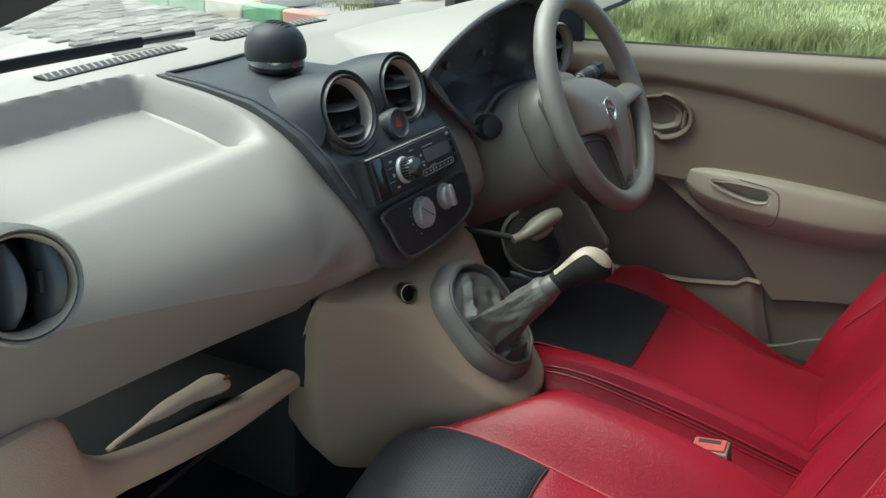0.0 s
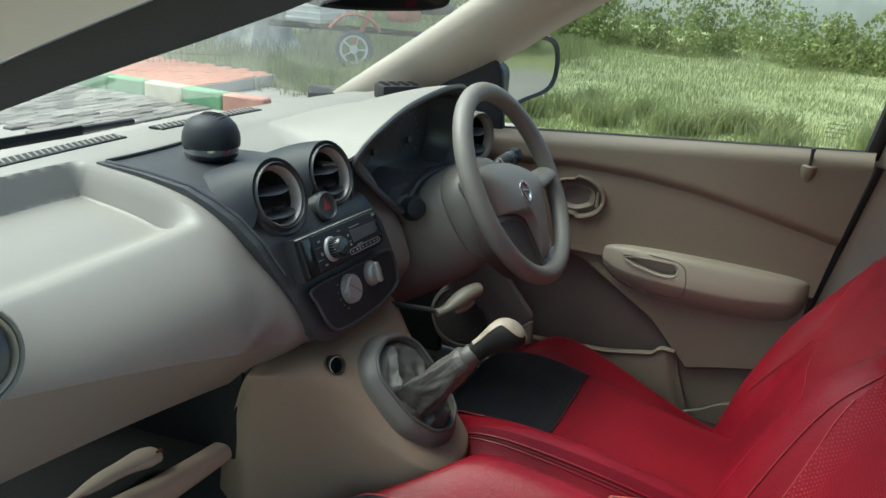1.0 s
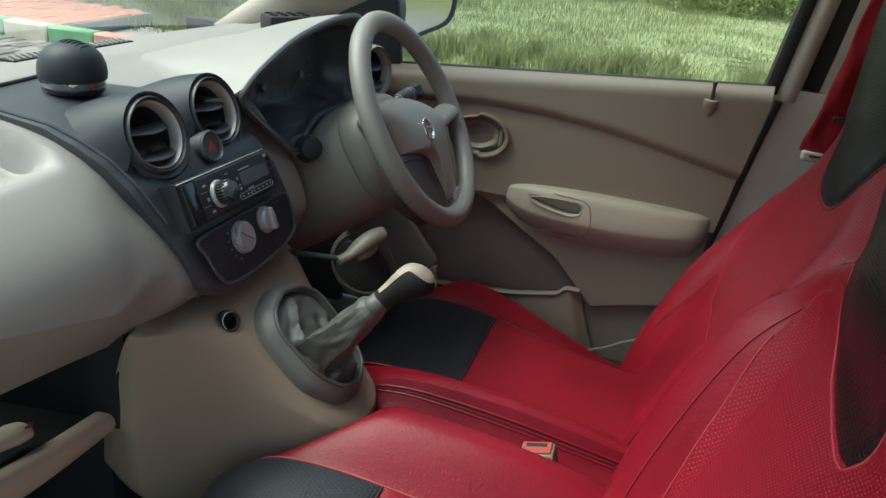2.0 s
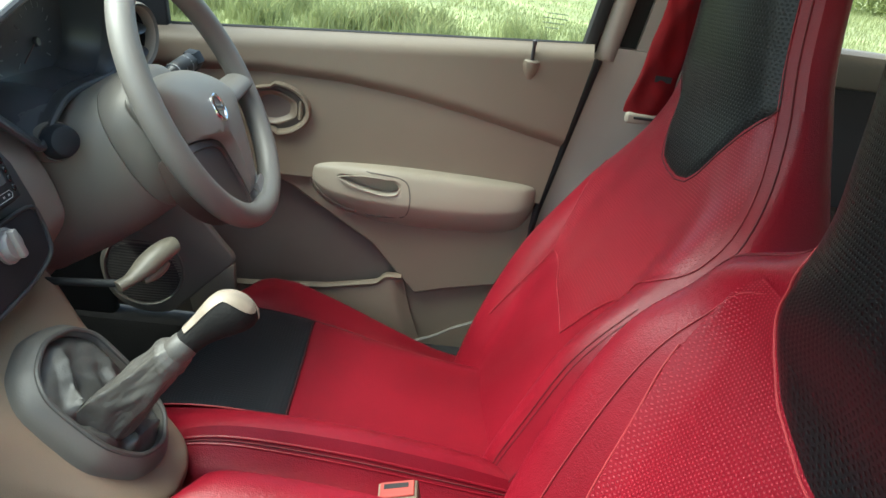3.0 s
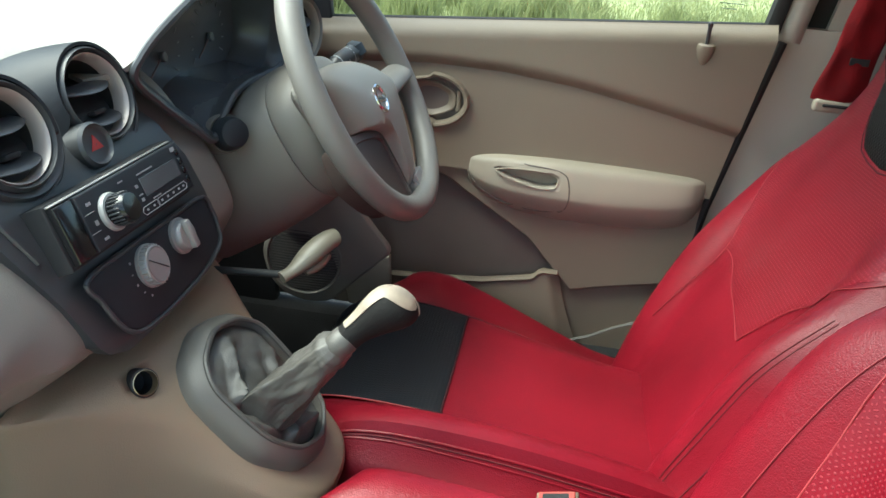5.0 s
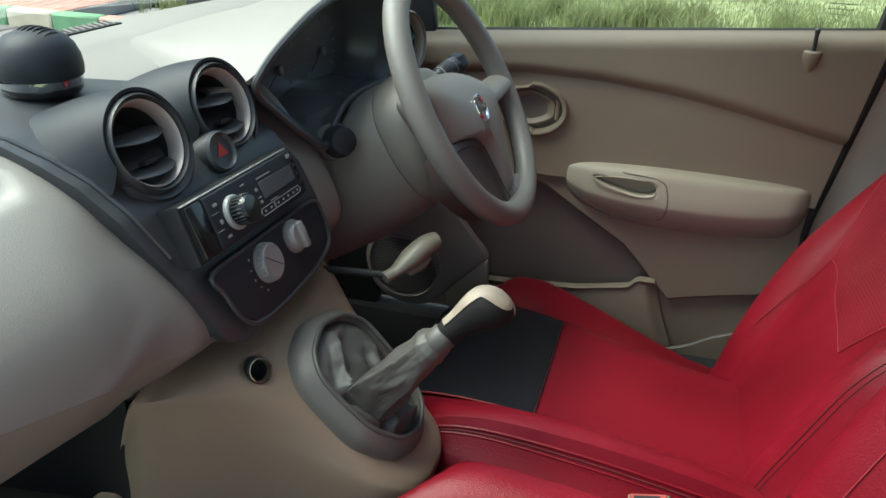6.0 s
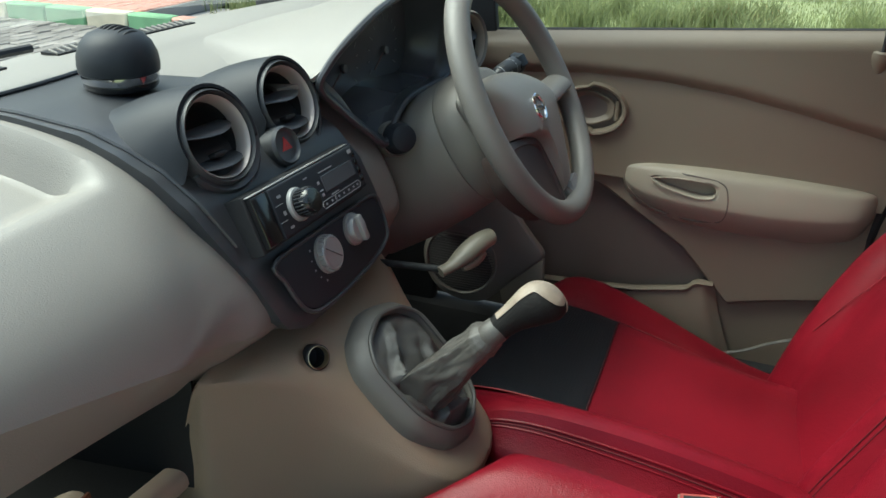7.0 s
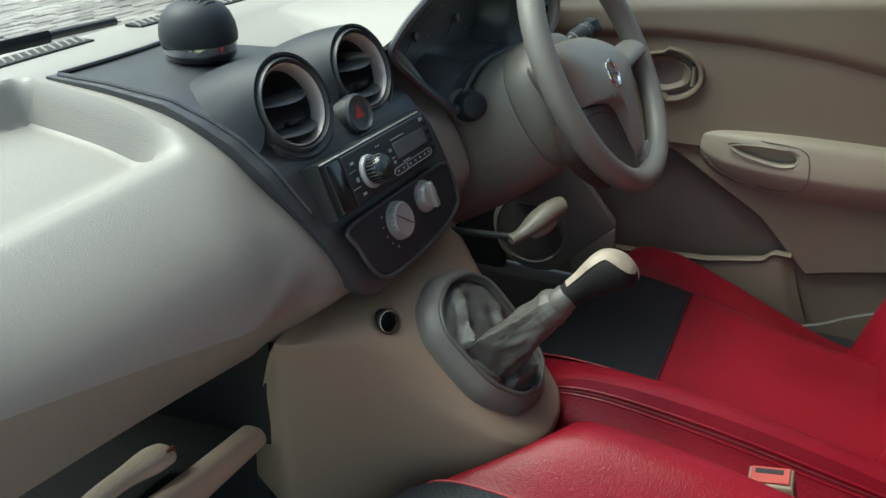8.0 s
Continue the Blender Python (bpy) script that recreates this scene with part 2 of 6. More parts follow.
def carve(ob, cutter):
    """Cut the closed shape of a bmesh out of an object."""
    tool = part("cutter", cutter, ob.data.materials[0])
    m = ob.modifiers.new("cut", "BOOLEAN")
    m.operation, m.solver, m.object = "DIFFERENCE", "EXACT", tool
    bpy.context.view_layer.update()
    done = bpy.data.meshes.new_from_object(ob.evaluated_get(bpy.context.evaluated_depsgraph_get()))
    ob.modifiers.clear()
    old, name = ob.data, ob.data.name
    ob.data = done
    bpy.data.meshes.remove(old)
    done.name = name
    bpy.data.objects.remove(tool)


def join(*bms):
    """Several bmeshes as one."""
    out = bmesh.new()
    for b in bms:
        me = bpy.data.meshes.new("join")
        b.to_mesh(me)
        b.free()
        out.from_mesh(me)
        bpy.data.meshes.remove(me)
    return out


def facing(origin, normal, up=(0, 0, 1)):
    """A pose at origin whose z axis is normal and whose y axis is up."""
    z = Vector(normal).normalized()
    x = Vector(up).cross(z).normalized()
    y = z.cross(x)
    m = Matrix((x, y, z)).transposed().to_4x4()
    m.translation = origin
    return m


def mixed(xs, rows, x):
    """Rows of (y, z) points at the stations xs, mixed smoothly at x."""
    if x <= xs[0]:
        return rows[0]
    for a, b, ra, rb in zip(xs, xs[1:], rows, rows[1:]):
        if x <= b:
            t = (x - a) / (b - a)
            t = t * t * (3 - 2 * t)
            return [(p[0] + (q[0] - p[0]) * t, p[1] + (q[1] - p[1]) * t) for p, q in zip(ra, rb)]
    return rows[-1]


def ease(a, b, x):
    t = max(0.0, min(1.0, (x - a) / (b - a)))
    return t * t * (3 - 2 * t)


# ---- the car's shell ----
MID = 0.042  # middle of the car


def windscreen_foot(x):
    return 0.395 - 0.14 * (x - MID) ** 2


floor = tagged(part("floor", box((1.34, 2.9, 0.05), (MID, -0.7, 0.30), 0.01), CARPET), "black carpeted floor of the car", "floor", kind="structure")
roof = tagged(part("ceiling", sheet(lambda u, v: (MID + (u - 0.5) * 1.2, -0.22 - 1.9 * v, 1.50 - 0.10 * (2 * u - 1) ** 4 - 0.06 * (1 - v) ** 3), 12, 12, 0.03), HEADLINER), "pale beige headliner of the car", "ceiling", kind="structure")

# ---- dashboard ----
BLACK_SATIN = mat("deep black plastic", (0.024, 0.027, 0.032), 0.5, bump=0.1, grain=900, vary=0.15, spec=0.25)
DULL_SILVER = mat("dull silver", (0.34, 0.33, 0.32), 0.45, metal=0.35, vary=0.08)
DIAL = mat("dark instrument plastic", (0.085, 0.091, 0.103), 0.25, vary=0.2, spec=0.5)
TICK = mat("faint dial print", (0.13, 0.135, 0.145), 0.6)

def dash_profile(x):
    w = windscreen_foot(x)
    left = [(w, 1.026), (w - 0.05, 1.032), (0.285, 1.036), (0.255, 1.036), (0.18, 1.024), (0.115, 1.004), (0.06, 0.976), (0.02, 0.94), (0.0, 0.895), (0.001, 0.868), (0.045, 0.808), (0.075, 0.80)]
    far = [(y + 0.045 * ease(0.5, 1, i / 11), z + 0.02 * ease(0.5, 1, i / 11)) for i, (y, z) in enumerate(left)]
    mid = [(w, 1.026), (w - 0.05, 1.032), (0.285, 1.034), (0.25, 1.03), (0.18, 1.024), (0.12, 1.01), (0.08, 0.985), (0.05, 0.95), (0.025, 0.92), (0.005, 0.88), (0.0, 0.845), (0.03, 0.80)]
    right = [(w, 1.026), (w - 0.05, 1.032), (0.285, 1.036), (0.25, 1.036), (0.18, 1.034), (0.12, 1.03), (0.085, 1.01), (0.07, 0.97), (0.06, 0.92), (0.05, 0.84), (0.06, 0.76), (0.10, 0.68)]
    dials = [(w, 1.026), (w - 0.05, 1.032), (0.285, 1.036), (0.25, 1.034), (0.205, 1.022), (0.175, 0.99), (0.16, 0.955), (0.14, 0.92), (0.095, 0.88), (0.06, 0.84), (0.06, 0.76), (0.10, 0.68)]
    return mixed([-0.55, -0.2, -0.09, 0.10, 0.222, 0.285, 0.47, 0.54, 0.67], [far, left, mid, mid, mid, dials, dials, right, right], x)


def ramp(a, b, x):
    return max(0.0, min(1.0, (x - a) / (b - a)))


def dash_at(x, s):
    """y and z of the shell at x, s running down its profile."""
    prof = dash_profile(x)
    k = min(int(s), len(prof) - 2)
    t = s - k
    a, b, c, d = prof[max(k - 1, 0)], prof[k], prof[k + 1], prof[min(k + 2, len(prof) - 1)]
    return [0.5 * (2 * b[i] + (c[i] - a[i]) * t + (2 * a[i] - 5 * b[i] + 4 * c[i] - d[i]) * t * t + (3 * b[i] - a[i] - 3 * c[i] + d[i]) * t ** 3) for i in (0, 1)]


@functools.lru_cache(None)
def crease_of(x):
    """Where on the profile the front breaks under, and how far the break is formed."""
    d = -0.09 - x
    formed = ramp(-0.03, -0.05, x)
    lo, hi = 5.0, 11.0
    for _ in range(24):
        m = (lo + hi) / 2
        lo, hi = (m, hi) if dash_at(x, m)[1] > 0.845 + 0.34 * d - 0.18 * d * d else (lo, m)
    return 8.25 + (lo - 8.25) * formed, formed, 0.7795 + 0.22 * d - 0.12 * d * d


def dash_point(u, v):
    x = MID - 0.63 + 1.26 * u
    brk, formed, foot = crease_of(x)
    if v <= 0.75:
        y, z = dash_at(x, v / 0.75 * brk)
    else:
        # below the slanting crease the front turns under in a plane
        k = (v - 0.75) / 0.25
        y, z = dash_at(x, brk + (11 - brk) * k)
        y0, z0 = dash_at(x, brk)
        y += (y0 + (0.07 - y0) * k - y) * formed
        z += (z0 + (foot - z0) * k - z) * formed
    # the storage tray on the passenger side: steep walls at its back and end, a soft lip in front
    wall = ramp(-0.136, -0.152, x) * ramp(-0.50, -0.48, x)
    back = ramp(0.285, 0.266, y)
    front = ease(0.085, 0.15, y)
    z -= 0.038 * wall * back * front * (v < 0.75)
    return (x, y, z)


dashboard = thing("dashboard", "beige moulded plastic dashboard with tray and open glove shelf", "dashboard")
part("dash_shell", tidy(sheet(dash_point, 300, 168, 0.004), (MID - 0.64, -0.06, 0.6), (MID + 0.64, 0.43, 1.06)), BEIGE, dashboard)

# defroster slots along the windscreen
for x0, x1 in ((-0.215, 0.0), (0.07, 0.30)):
    def slot_y(x):
        return windscreen_foot(x) - 0.045
    bed = sheet(lambda u, v: (x0 + (x1 - x0) * u, slot_y(x0 + (x1 - x0) * u) + (v - 0.5) * 0.026, 1.0345), 24, 2, 0.003)
    vent = part("defroster_vent", bed, BLACK_MATT, dashboard, "black slotted defroster vent")
    n = 22
    for i in range(n):
        x = x0 + (x1 - x0) * (i + 0.5) / n
        part("slat", box((0.0018, 0.025, 0.003), (x, slot_y(x), 1.0347), 0.0004, 1, pose(0, 0, 0, 0, 0, -25)), BEIGE, vent)

# centre stack: black panel over the middle of the dash

def stack_point(u, v):
    """v: 0 at the back of the top deck to 1 at the foot; u: across."""
    line = [(-0.127, 0.262, 1.037, 0.02), (-0.125, 0.2, 1.034, 0.045), (-0.121, 0.135, 1.025, 0.092), (-0.120, 0.10, 1.012, 0.122), (-0.116, 0.07, 0.995, 0.136), (-0.110, 0.042, 0.968, 0.152),
            (-0.098, 0.02, 0.93, 0.168), (-0.083, 0.0, 0.89, 0.168), (-0.072, -0.016, 0.852, 0.155), (-0.063, -0.019, 0.84, 0.143), (-0.038, -0.021, 0.829, 0.115)]
    s = v * (len(line) - 1)
    k = min(int(s), len(line) - 2)
    t = s - k
    a, b = line[k], line[k + 1]
    xl, y, z, xr = (a[i] + (b[i] - a[i]) * t for i in range(4))
    x = xl + (xr - xl) * u
    y -= 0.004 * math.sin(math.pi * u)
    return (x, y + 0.003 * ramp(0.3, 0.6, v), z - 0.002 * ramp(0.65, 0.35, v))


stack = part("centre_panel", sheet(stack_point, 30, 60, 0.012), BLACK, dashboard, "black satin centre panel")
part("deck_line", tube([Vector(stack_point(0.055, 0.01 + 0.6 * i / 40)) + Vector((0, 0, 0.001)) for i in range(41)], 0.0022, 6), BLACK, stack)
part("deck_line", tube([Vector(stack_point(0.055 + 0.89 * i / 30, 0.012)) + Vector((0, 0, 0.002)) for i in range(31)], 0.0022, 6), BLACK, stack)
VENTS = [(-0.046, 0.052, 1.012), (0.079, 0.055, 1.012)]
VENT_AIM = Vector((-0.10, -0.92, 0.36))


def round_vent(at, aim, r, hood, parent, ring_mat, blade_turn=0.0, depth=0.06, fat=1.0):
    m = facing(at, aim)
    v = part("air_vent", lathe([(r * 0.86, -depth), (r * 1.08, -depth), (r * 1.09, -0.014), (r * 1.07, -0.002), (r * 1.01, 0.002), (r * 0.965, -0.002), (r * 0.95, -depth * 0.9)], m), hood, parent)
    part("bezel_ring", lathe([(r * 0.95, -0.02), (r * 0.955, -0.004), (r * 0.925, -0.001), (r * 0.885, -0.003), (r * 0.855, -0.008), (r * 0.84, -0.015), (r * 0.86, -0.019)], m), ring_mat, v, "rosy silver vent ring")
    part("duct", lathe([(r * 0.85, -0.014), (r * 0.82, -0.06), (0.001, -0.062), (0.001, -0.07), (r * 0.8, -0.07)], m), BLACK_MATT, v)
    for k in (-0.36, 0.36):
        w = math.sqrt(1 - k * k) * r * 0.81
        q = m @ pose(0, 0, 0, 0, 0, blade_turn) @ Matrix.Translation((0, k * r, -0.030)) @ pose(0, 0, 0, 22, 0, 0)

        def blade_point(a, c):
            x = w * (2 * a - 1)
            h = 0.030 * (1 - 0.45 * (2 * a - 1) ** 2)
            return q @ Vector((x, 0.0026 * fat * math.sin(math.tau * c) * (1 - 0.4 * (2 * a - 1) ** 2), 0.004 + h * 0.5 + h * 0.5 * math.cos(math.tau * c)))
        part("blade", sheet(blade_point, 14, 12, 0, close_v=True), BLACK, v)
    q = m @ pose(0, 0, 0, 0, 0, blade_turn)
    part("thumb_tab", box((0.016, 0.005, 0.010), (0, 0, 0), 0.002, 2, None), BLACK_MATT, v).matrix_local = q @ Matrix.Translation((0, -0.36 * r, -0.011))
    return v


ROSY = mat("rosy silver paint", (0.40, 0.355, 0.33), 0.4, metal=0.25, vary=0.05)
for at in VENTS:
    v = round_vent(at, VENT_AIM, 0.040, BLACK, dashboard, ROSY)
    fm = facing(at, VENT_AIM)
    ax, ay, az = at
    base = smooth_line([(ax + 0.046, ay + 0.006, az - 0.030), (ax + 0.052, ay + 0.03, az - 0.020), (ax + 0.050, ay + 0.06, az - 0.007), (ax + 0.03, ay + 0.095, az + 0.006), (ax - 0.01, ay + 0.105, az + 0.010), (ax - 0.040, ay + 0.085, az + 0.004), (ax - 0.056, ay + 0.055, az - 0.009), (ax - 0.058, ay + 0.03, az - 0.020), (ax - 0.052, ay + 0.006, az - 0.030)], 48)

    def hood_sheet(u, w):
        a = radians(-12 + 204 * u)
        rim_ = fm @ Vector((0.0438 * math.cos(a), 0.0438 * math.sin(a), -0.001))
        crown = math.sin(math.pi * u)
        return rim_.lerp(base[int(round(u * 48))], w) + Vector((0, 0, math.sin(math.pi * w) * (0.004 * crown - 0.006 * (1 - crown))))
    part("vent_hood", sheet(hood_sheet, 48, 16, -0.003), BLACK_SATIN, v, "smooth black hood sweeping back into the deck")

    def flange(u, w):
        a = radians(-150 + 190 * u)
        fade = math.sin(math.pi * u) ** 0.5
        r = 0.041 + (0.003 + 0.009 * fade) * w
        return fm @ Vector((r * math.cos(a) + 0.002, r * math.sin(a) - 0.002, -0.004 - 0.004 * math.sin(math.pi * w) - 0.006 * w))
    part("flange", sheet(flange, 40, 8, -0.006), BLACK, v, "satin black flange")
    part("flange_edge", tube([fm @ Vector(((0.0445 + 0.0085 * math.sin(math.pi * k / 40) ** 0.5) * math.cos(radians(-145 + 180 * k / 40)) + 0.002, (0.0445 + 0.0085 * math.sin(math.pi * k / 40) ** 0.5) * math.sin(radians(-145 + 180 * k / 40)) - 0.002, -0.0095)) for k in range(41)], 0.0018, 6), BLACK, v)
round_vent((-0.497, 0.0, 1.008), (-0.15, -0.95, 0.25), 0.037, BEIGE, dashboard, BEIGE_LIGHT, 80, fat=2.2)
round_vent((0.58, 0.03, 0.985), (-0.25, -0.95, 0.1), 0.045, BEIGE, dashboard, BEIGE_LIGHT)

# hazard switch
hz = facing((0.039, 0.046, 0.977), (-0.1, -0.9, 0.35))
hazard = part("hazard_switch", lathe([(0.001, -0.01), (0.02, -0.01), (0.02, 0.008), (0.0175, 0.011), (0.016, 0.008), (0.014, 0.007), (0.001, 0.009)], hz, 28), BLACK, dashboard, "round black hazard switch")
tri = [(0.0085 * math.sin(2 * math.pi * k / 3), 0.0085 * math.cos(2 * math.pi * k / 3)) for k in range(3)][::-1]
part("warning_triangle", slab(tri, hz @ Matrix.Translation((0, 0, 0.0078)), 0.0012), mat("red print", (0.35, 0.03, 0.03), 0.5), hazard, "red warning triangle", False)

# heater controls
HEAT = facing((0.042, -0.006, 0.883), (0, -0.93, 0.36))
plate = [(-0.098, 0.020), (-0.03, 0.0195), (0.04, 0.0165), (0.096, 0.0125), (0.1035, -0.004), (0.1015, -0.022), (0.092, -0.036), (0.054, -0.044), (-0.006, -0.0465), (-0.06, -0.0435), (-0.079, -0.036), (-0.089, -0.022), (-0.095, 0.0)]
plate = [(q.x, q.y) for q in smooth_line([(x, y, 0) for x, y in plate], 64, True)]
heater = part("heater_plate", slab(plate, HEAT, 0.004, 0.0012), BLACK_SATIN, dashboard, "black heater control plate")
part("plate_rim", tube([HEAT @ Vector((x * 1.03, y * 1.05, 0.004)) for x, y in plate], 0.0023, 8, True), BLACK, heater)
PRINT = mat("grey print", (0.30, 0.31, 0.32), 0.6)
km = HEAT @ Matrix.Translation((-0.024, -0.004, 0.004)) @ Matrix.Scale(0.84, 4)
kn = part("heater_knob", lathe([(0.0235, 0), (0.0235, 0.003), (0.0215, 0.004), (0.0208, 0.0095), (0.0198, 0.0115), (0.0185, 0.012), (0.0175, 0.0112), (0.001, 0.0112)], km, 48), DULL_SILVER, heater, "silver rotary knob")
for k in range(28):
    part("ridge", box((0.0016, 0.002, 0.007), (0, 0, 0), 0.0004, 1), DULL_SILVER, kn).matrix_local = km @ pose(0, 0, 0, 0, 0, 360 * k / 28) @ Matrix.Translation((0, 0.0213, 0.0065))
part("cap", lathe([(0.0176, 0.010), (0.0172, 0.0118), (0.001, 0.0121)], km, 40), DULL_SILVER, kn, "dull silver cap")
part("pointer", box((0.0011, 0.034, 0.001), (0, 0, 0), 0.0003, 1), BLACK, kn).matrix_local = km @ pose(0, 0, 0, 0, 0, 52) @ Matrix.Translation((0, 0, 0.0123))
for k, a in enumerate((150, 172, 194, 216, 238)):
    part("mark", box((0.0028, 0.0016 if k % 2 else 0.0026, 0.0006), (0, 0, 0), 0.0002, 1), PRINT, heater).matrix_local = km @ Matrix.Translation((0.0315 * math.cos(radians(a)), 0.0315 * math.sin(radians(a)), 0.0004))
km = HEAT @ Matrix.Translation((0.036, -0.002, 0.004))
kn = part("heater_knob", lathe([(0.0175, 0), (0.0175, 0.003), (0.0155, 0.004), (0.0148, 0.008), (0.013, 0.0100), (0.001, 0.0105)], km, 40), DULL_SILVER, heater, "small silver rotary knob")
part("grip", box((0.009, 0.029, 0.009), (0, 0, 0), 0.003, 2), DULL_SILVER, kn).matrix_local = km @ pose(0, 0, 0, 0, 0, 4) @ Matrix.Translation((0, 0, 0.0115))

# radio
radio = thing("car_radio", "black car radio with silver edged knob and dim display", "car radio")
RAD = facing((0.026, 0.015, 0.938), (0, -0.92, 0.40)) @ pose(0, 0, 0, 0, 0, -2)
part("sleeve", slab([(-0.097, -0.0285), (0.0945, -0.0285), (0.0945, 0.0255), (-0.097, 0.0255)], RAD @ Matrix.Translation((0, 0, -0.025)), 0.032, 0.002), BLACK_MATT, radio)
part("end_block", slab([(-0.094, -0.025), (-0.0715, -0.025), (-0.0715, 0.022), (-0.094, 0.022)], RAD @ Matrix.Translation((0, 0, 0.006)), 0.008, 0.002), BLACK_GLOSS, radio, "gloss black end block")
face = part("face", slab([(-0.070, -0.025), (0.0925, -0.025), (0.0925, 0.022), (-0.070, 0.022)], RAD @ Matrix.Translation((0, 0, 0.006)), 0.009, 0.002), BLACK_SATIN, radio)
part("top_edge", box((0.185, 0.0016, 0.006), (0, 0, 0), 0.0006, 1), DULL_SILVER, radio, "thin silver edge").matrix_local = RAD @ Matrix.Translation((-0.001, 0.0235, 0.008))
km = RAD @ Matrix.Translation((-0.036, -0.003, 0.015))
part("knob_ring", lathe([(0.0112, 0.0), (0.0162, 0.0), (0.0162, 0.002), (0.0150, 0.004), (0.0112, 0.0045)], km, 36), mat("pale ring", (0.32, 0.32, 0.31), 0.35, vary=0.05), radio, "pale silver ring round the knob")
kn = part("volume_knob", lathe([(0.0128, 0.003), (0.0132, 0.006), (0.0130, 0.017), (0.0112, 0.020), (0.001, 0.0205)], km, 36), BLACK_GLOSS, radio, "round black volume knob")
for k in range(24):
    part("ridge", box((0.0012, 0.0014, 0.011), (0, 0, 0), 0.0003, 1), BLACK, kn).matrix_local = km @ pose(0, 0, 0, 0, 0, 15 * k) @ Matrix.Translation((0, 0.0131, 0.0115))
part("display", box((0.064, 0.0165, 0.001), (0, 0, 0), 0.0003, 1), mat("grey display", (0.085, 0.095, 0.105), 0.16, vary=0.1), radio, "grey unlit display").matrix_local = RAD @ Matrix.Translation((0.047, 0.0005, 0.0154))
bars = [(0.028, 0.0125, 0.026, 0.0012), (0.082, 0.0165, 0.007, 0.004), (0.030, -0.0125, 0.014, 0.0011), (0.008, 0.004, 0.004, 0.003), (0.009, -0.004, 0.006, 0.0012), (0.009, -0.0085, 0.004, 0.003), (-0.010, 0.0145, 0.007, 0.0012), (-0.058, 0.012, 0.006, 0.0025), (-0.0585, -0.004, 0.004, 0.004), (-0.056, -0.0185, 0.006, 0.0022), (-0.014, -0.0185, 0.007, 0.0012)]
for x, y, w, h in bars:
    part("print_bar", box((w, h, 0.0005), (0, 0, 0), 0.0001, 1), PRINT, face, "", False).matrix_local = RAD @ Matrix.Translation((x, y, 0.0152))
for x0, x1 in ((0.004, 0.026), (0.029, 0.078)):
    frame_ = [(x0, -0.0215), (x1, -0.0215), (x1 + 0.003, -0.018), (x1, -0.0145), (x0, -0.0145), (x0 - 0.003, -0.018)]
    part("button_outline", tube([RAD @ Vector((x, y, 0.0152)) for x, y in frame_], 0.0004, 6, True), PRINT, face)
for x in (0.009, 0.020, 0.034, 0.0445, 0.055, 0.0655, 0.0745):
    part("print_bar", box((0.003, 0.002, 0.0005), (0, 0, 0), 0.0001, 1), PRINT, face, "", False).matrix_local = RAD @ Matrix.Translation((x, -0.018, 0.0152))
for k in range(4):
    part("side_button", box((0.005, 0.0065, 0.0025), (0, 0, 0), 0.001, 1), BLACK_GLOSS, radio).matrix_local = RAD @ Matrix.Translation((0.0865, 0.0125 - 0.009 * k, 0.0155))
for x, y in ((-0.064, -0.0105), (-0.062, 0.005)):
    part("divider", box((0.012, 0.0005, 0.0005), (0, 0, 0), 0.0001, 1), PRINT, face).matrix_local = RAD @ Matrix.Translation((x, y, 0.0152))

# binnacle over the dials
dial_box = thing("instrument_binnacle", "beige hooded instrument binnacle with unlit black dials", "instrument cluster")
hood_line = [(0.222, 0.016, 0.930), (0.196, 0.027, 0.950), (0.160, 0.042, 0.984), (0.130, 0.049, 1.014), (0.138, 0.044, 1.034), (0.165, 0.033, 1.058), (0.235, 0.022, 1.086), (0.33, 0.012, 1.102), (0.43, 0.015, 1.098), (0.50, 0.025, 1.070), (0.522, 0.035, 1.025), (0.520, 0.040, 0.975), (0.490, 0.038, 0.950), (0.43, 0.033, 0.953), (0.36, 0.028, 0.960), (0.30, 0.022, 0.961), (0.255, 0.017, 0.950)]
HOOD = smooth_line(hood_line, 136, True)
TOP = smooth_line([(0.095, 0.08, 1.018), (0.125, 0.054, 1.026), (0.158, 0.034, 1.056), (0.235, 0.022, 1.088), (0.33, 0.012, 1.104), (0.43, 0.015, 1.10), (0.50, 0.025, 1.072), (0.53, 0.05, 1.034), (0.56, 0.08, 1.028)], 48)


def hood_point(u, v):
    """From the rim back to where the hood dies into the dash top."""
    p = TOP[int(round(u * 48))]
    k = ease(0, 1, v)
    x = 0.34 + (p.x - 0.34) * (1 - (0.5 if p.x < 0.34 else 0.15) * v)
    end = 0.29
    y = p.y + (end - p.y) * v
    z = p.z + (1.031 - p.z) * (0.35 * v + 0.65 * k)
    return (x, y, z)


part("hood", sheet(hood_point, 48, 20, 0.005), BEIGE, dial_box)
MIDDLE = Vector((0.335, 0.0, 1.003))


def cluster_ring(k, back):
    """The outline of the opening, drawn in towards its middle and set back."""
    return [Vector((MIDDLE.x + (p.x - MIDDLE.x) * k, p.y + back, MIDDLE.z + (p.z - MIDDLE.z) * (k if p.z > MIDDLE.z else 0.35 + 0.65 * k))) for p in HOOD]


def flat_ring(k, y):
    return [Vector((MIDDLE.x + (p.x - MIDDLE.x) * k, y - 0.02 * (p.z - MIDDLE.z) * k, MIDDLE.z + (p.z - MIDDLE.z) * k)) for p in HOOD]


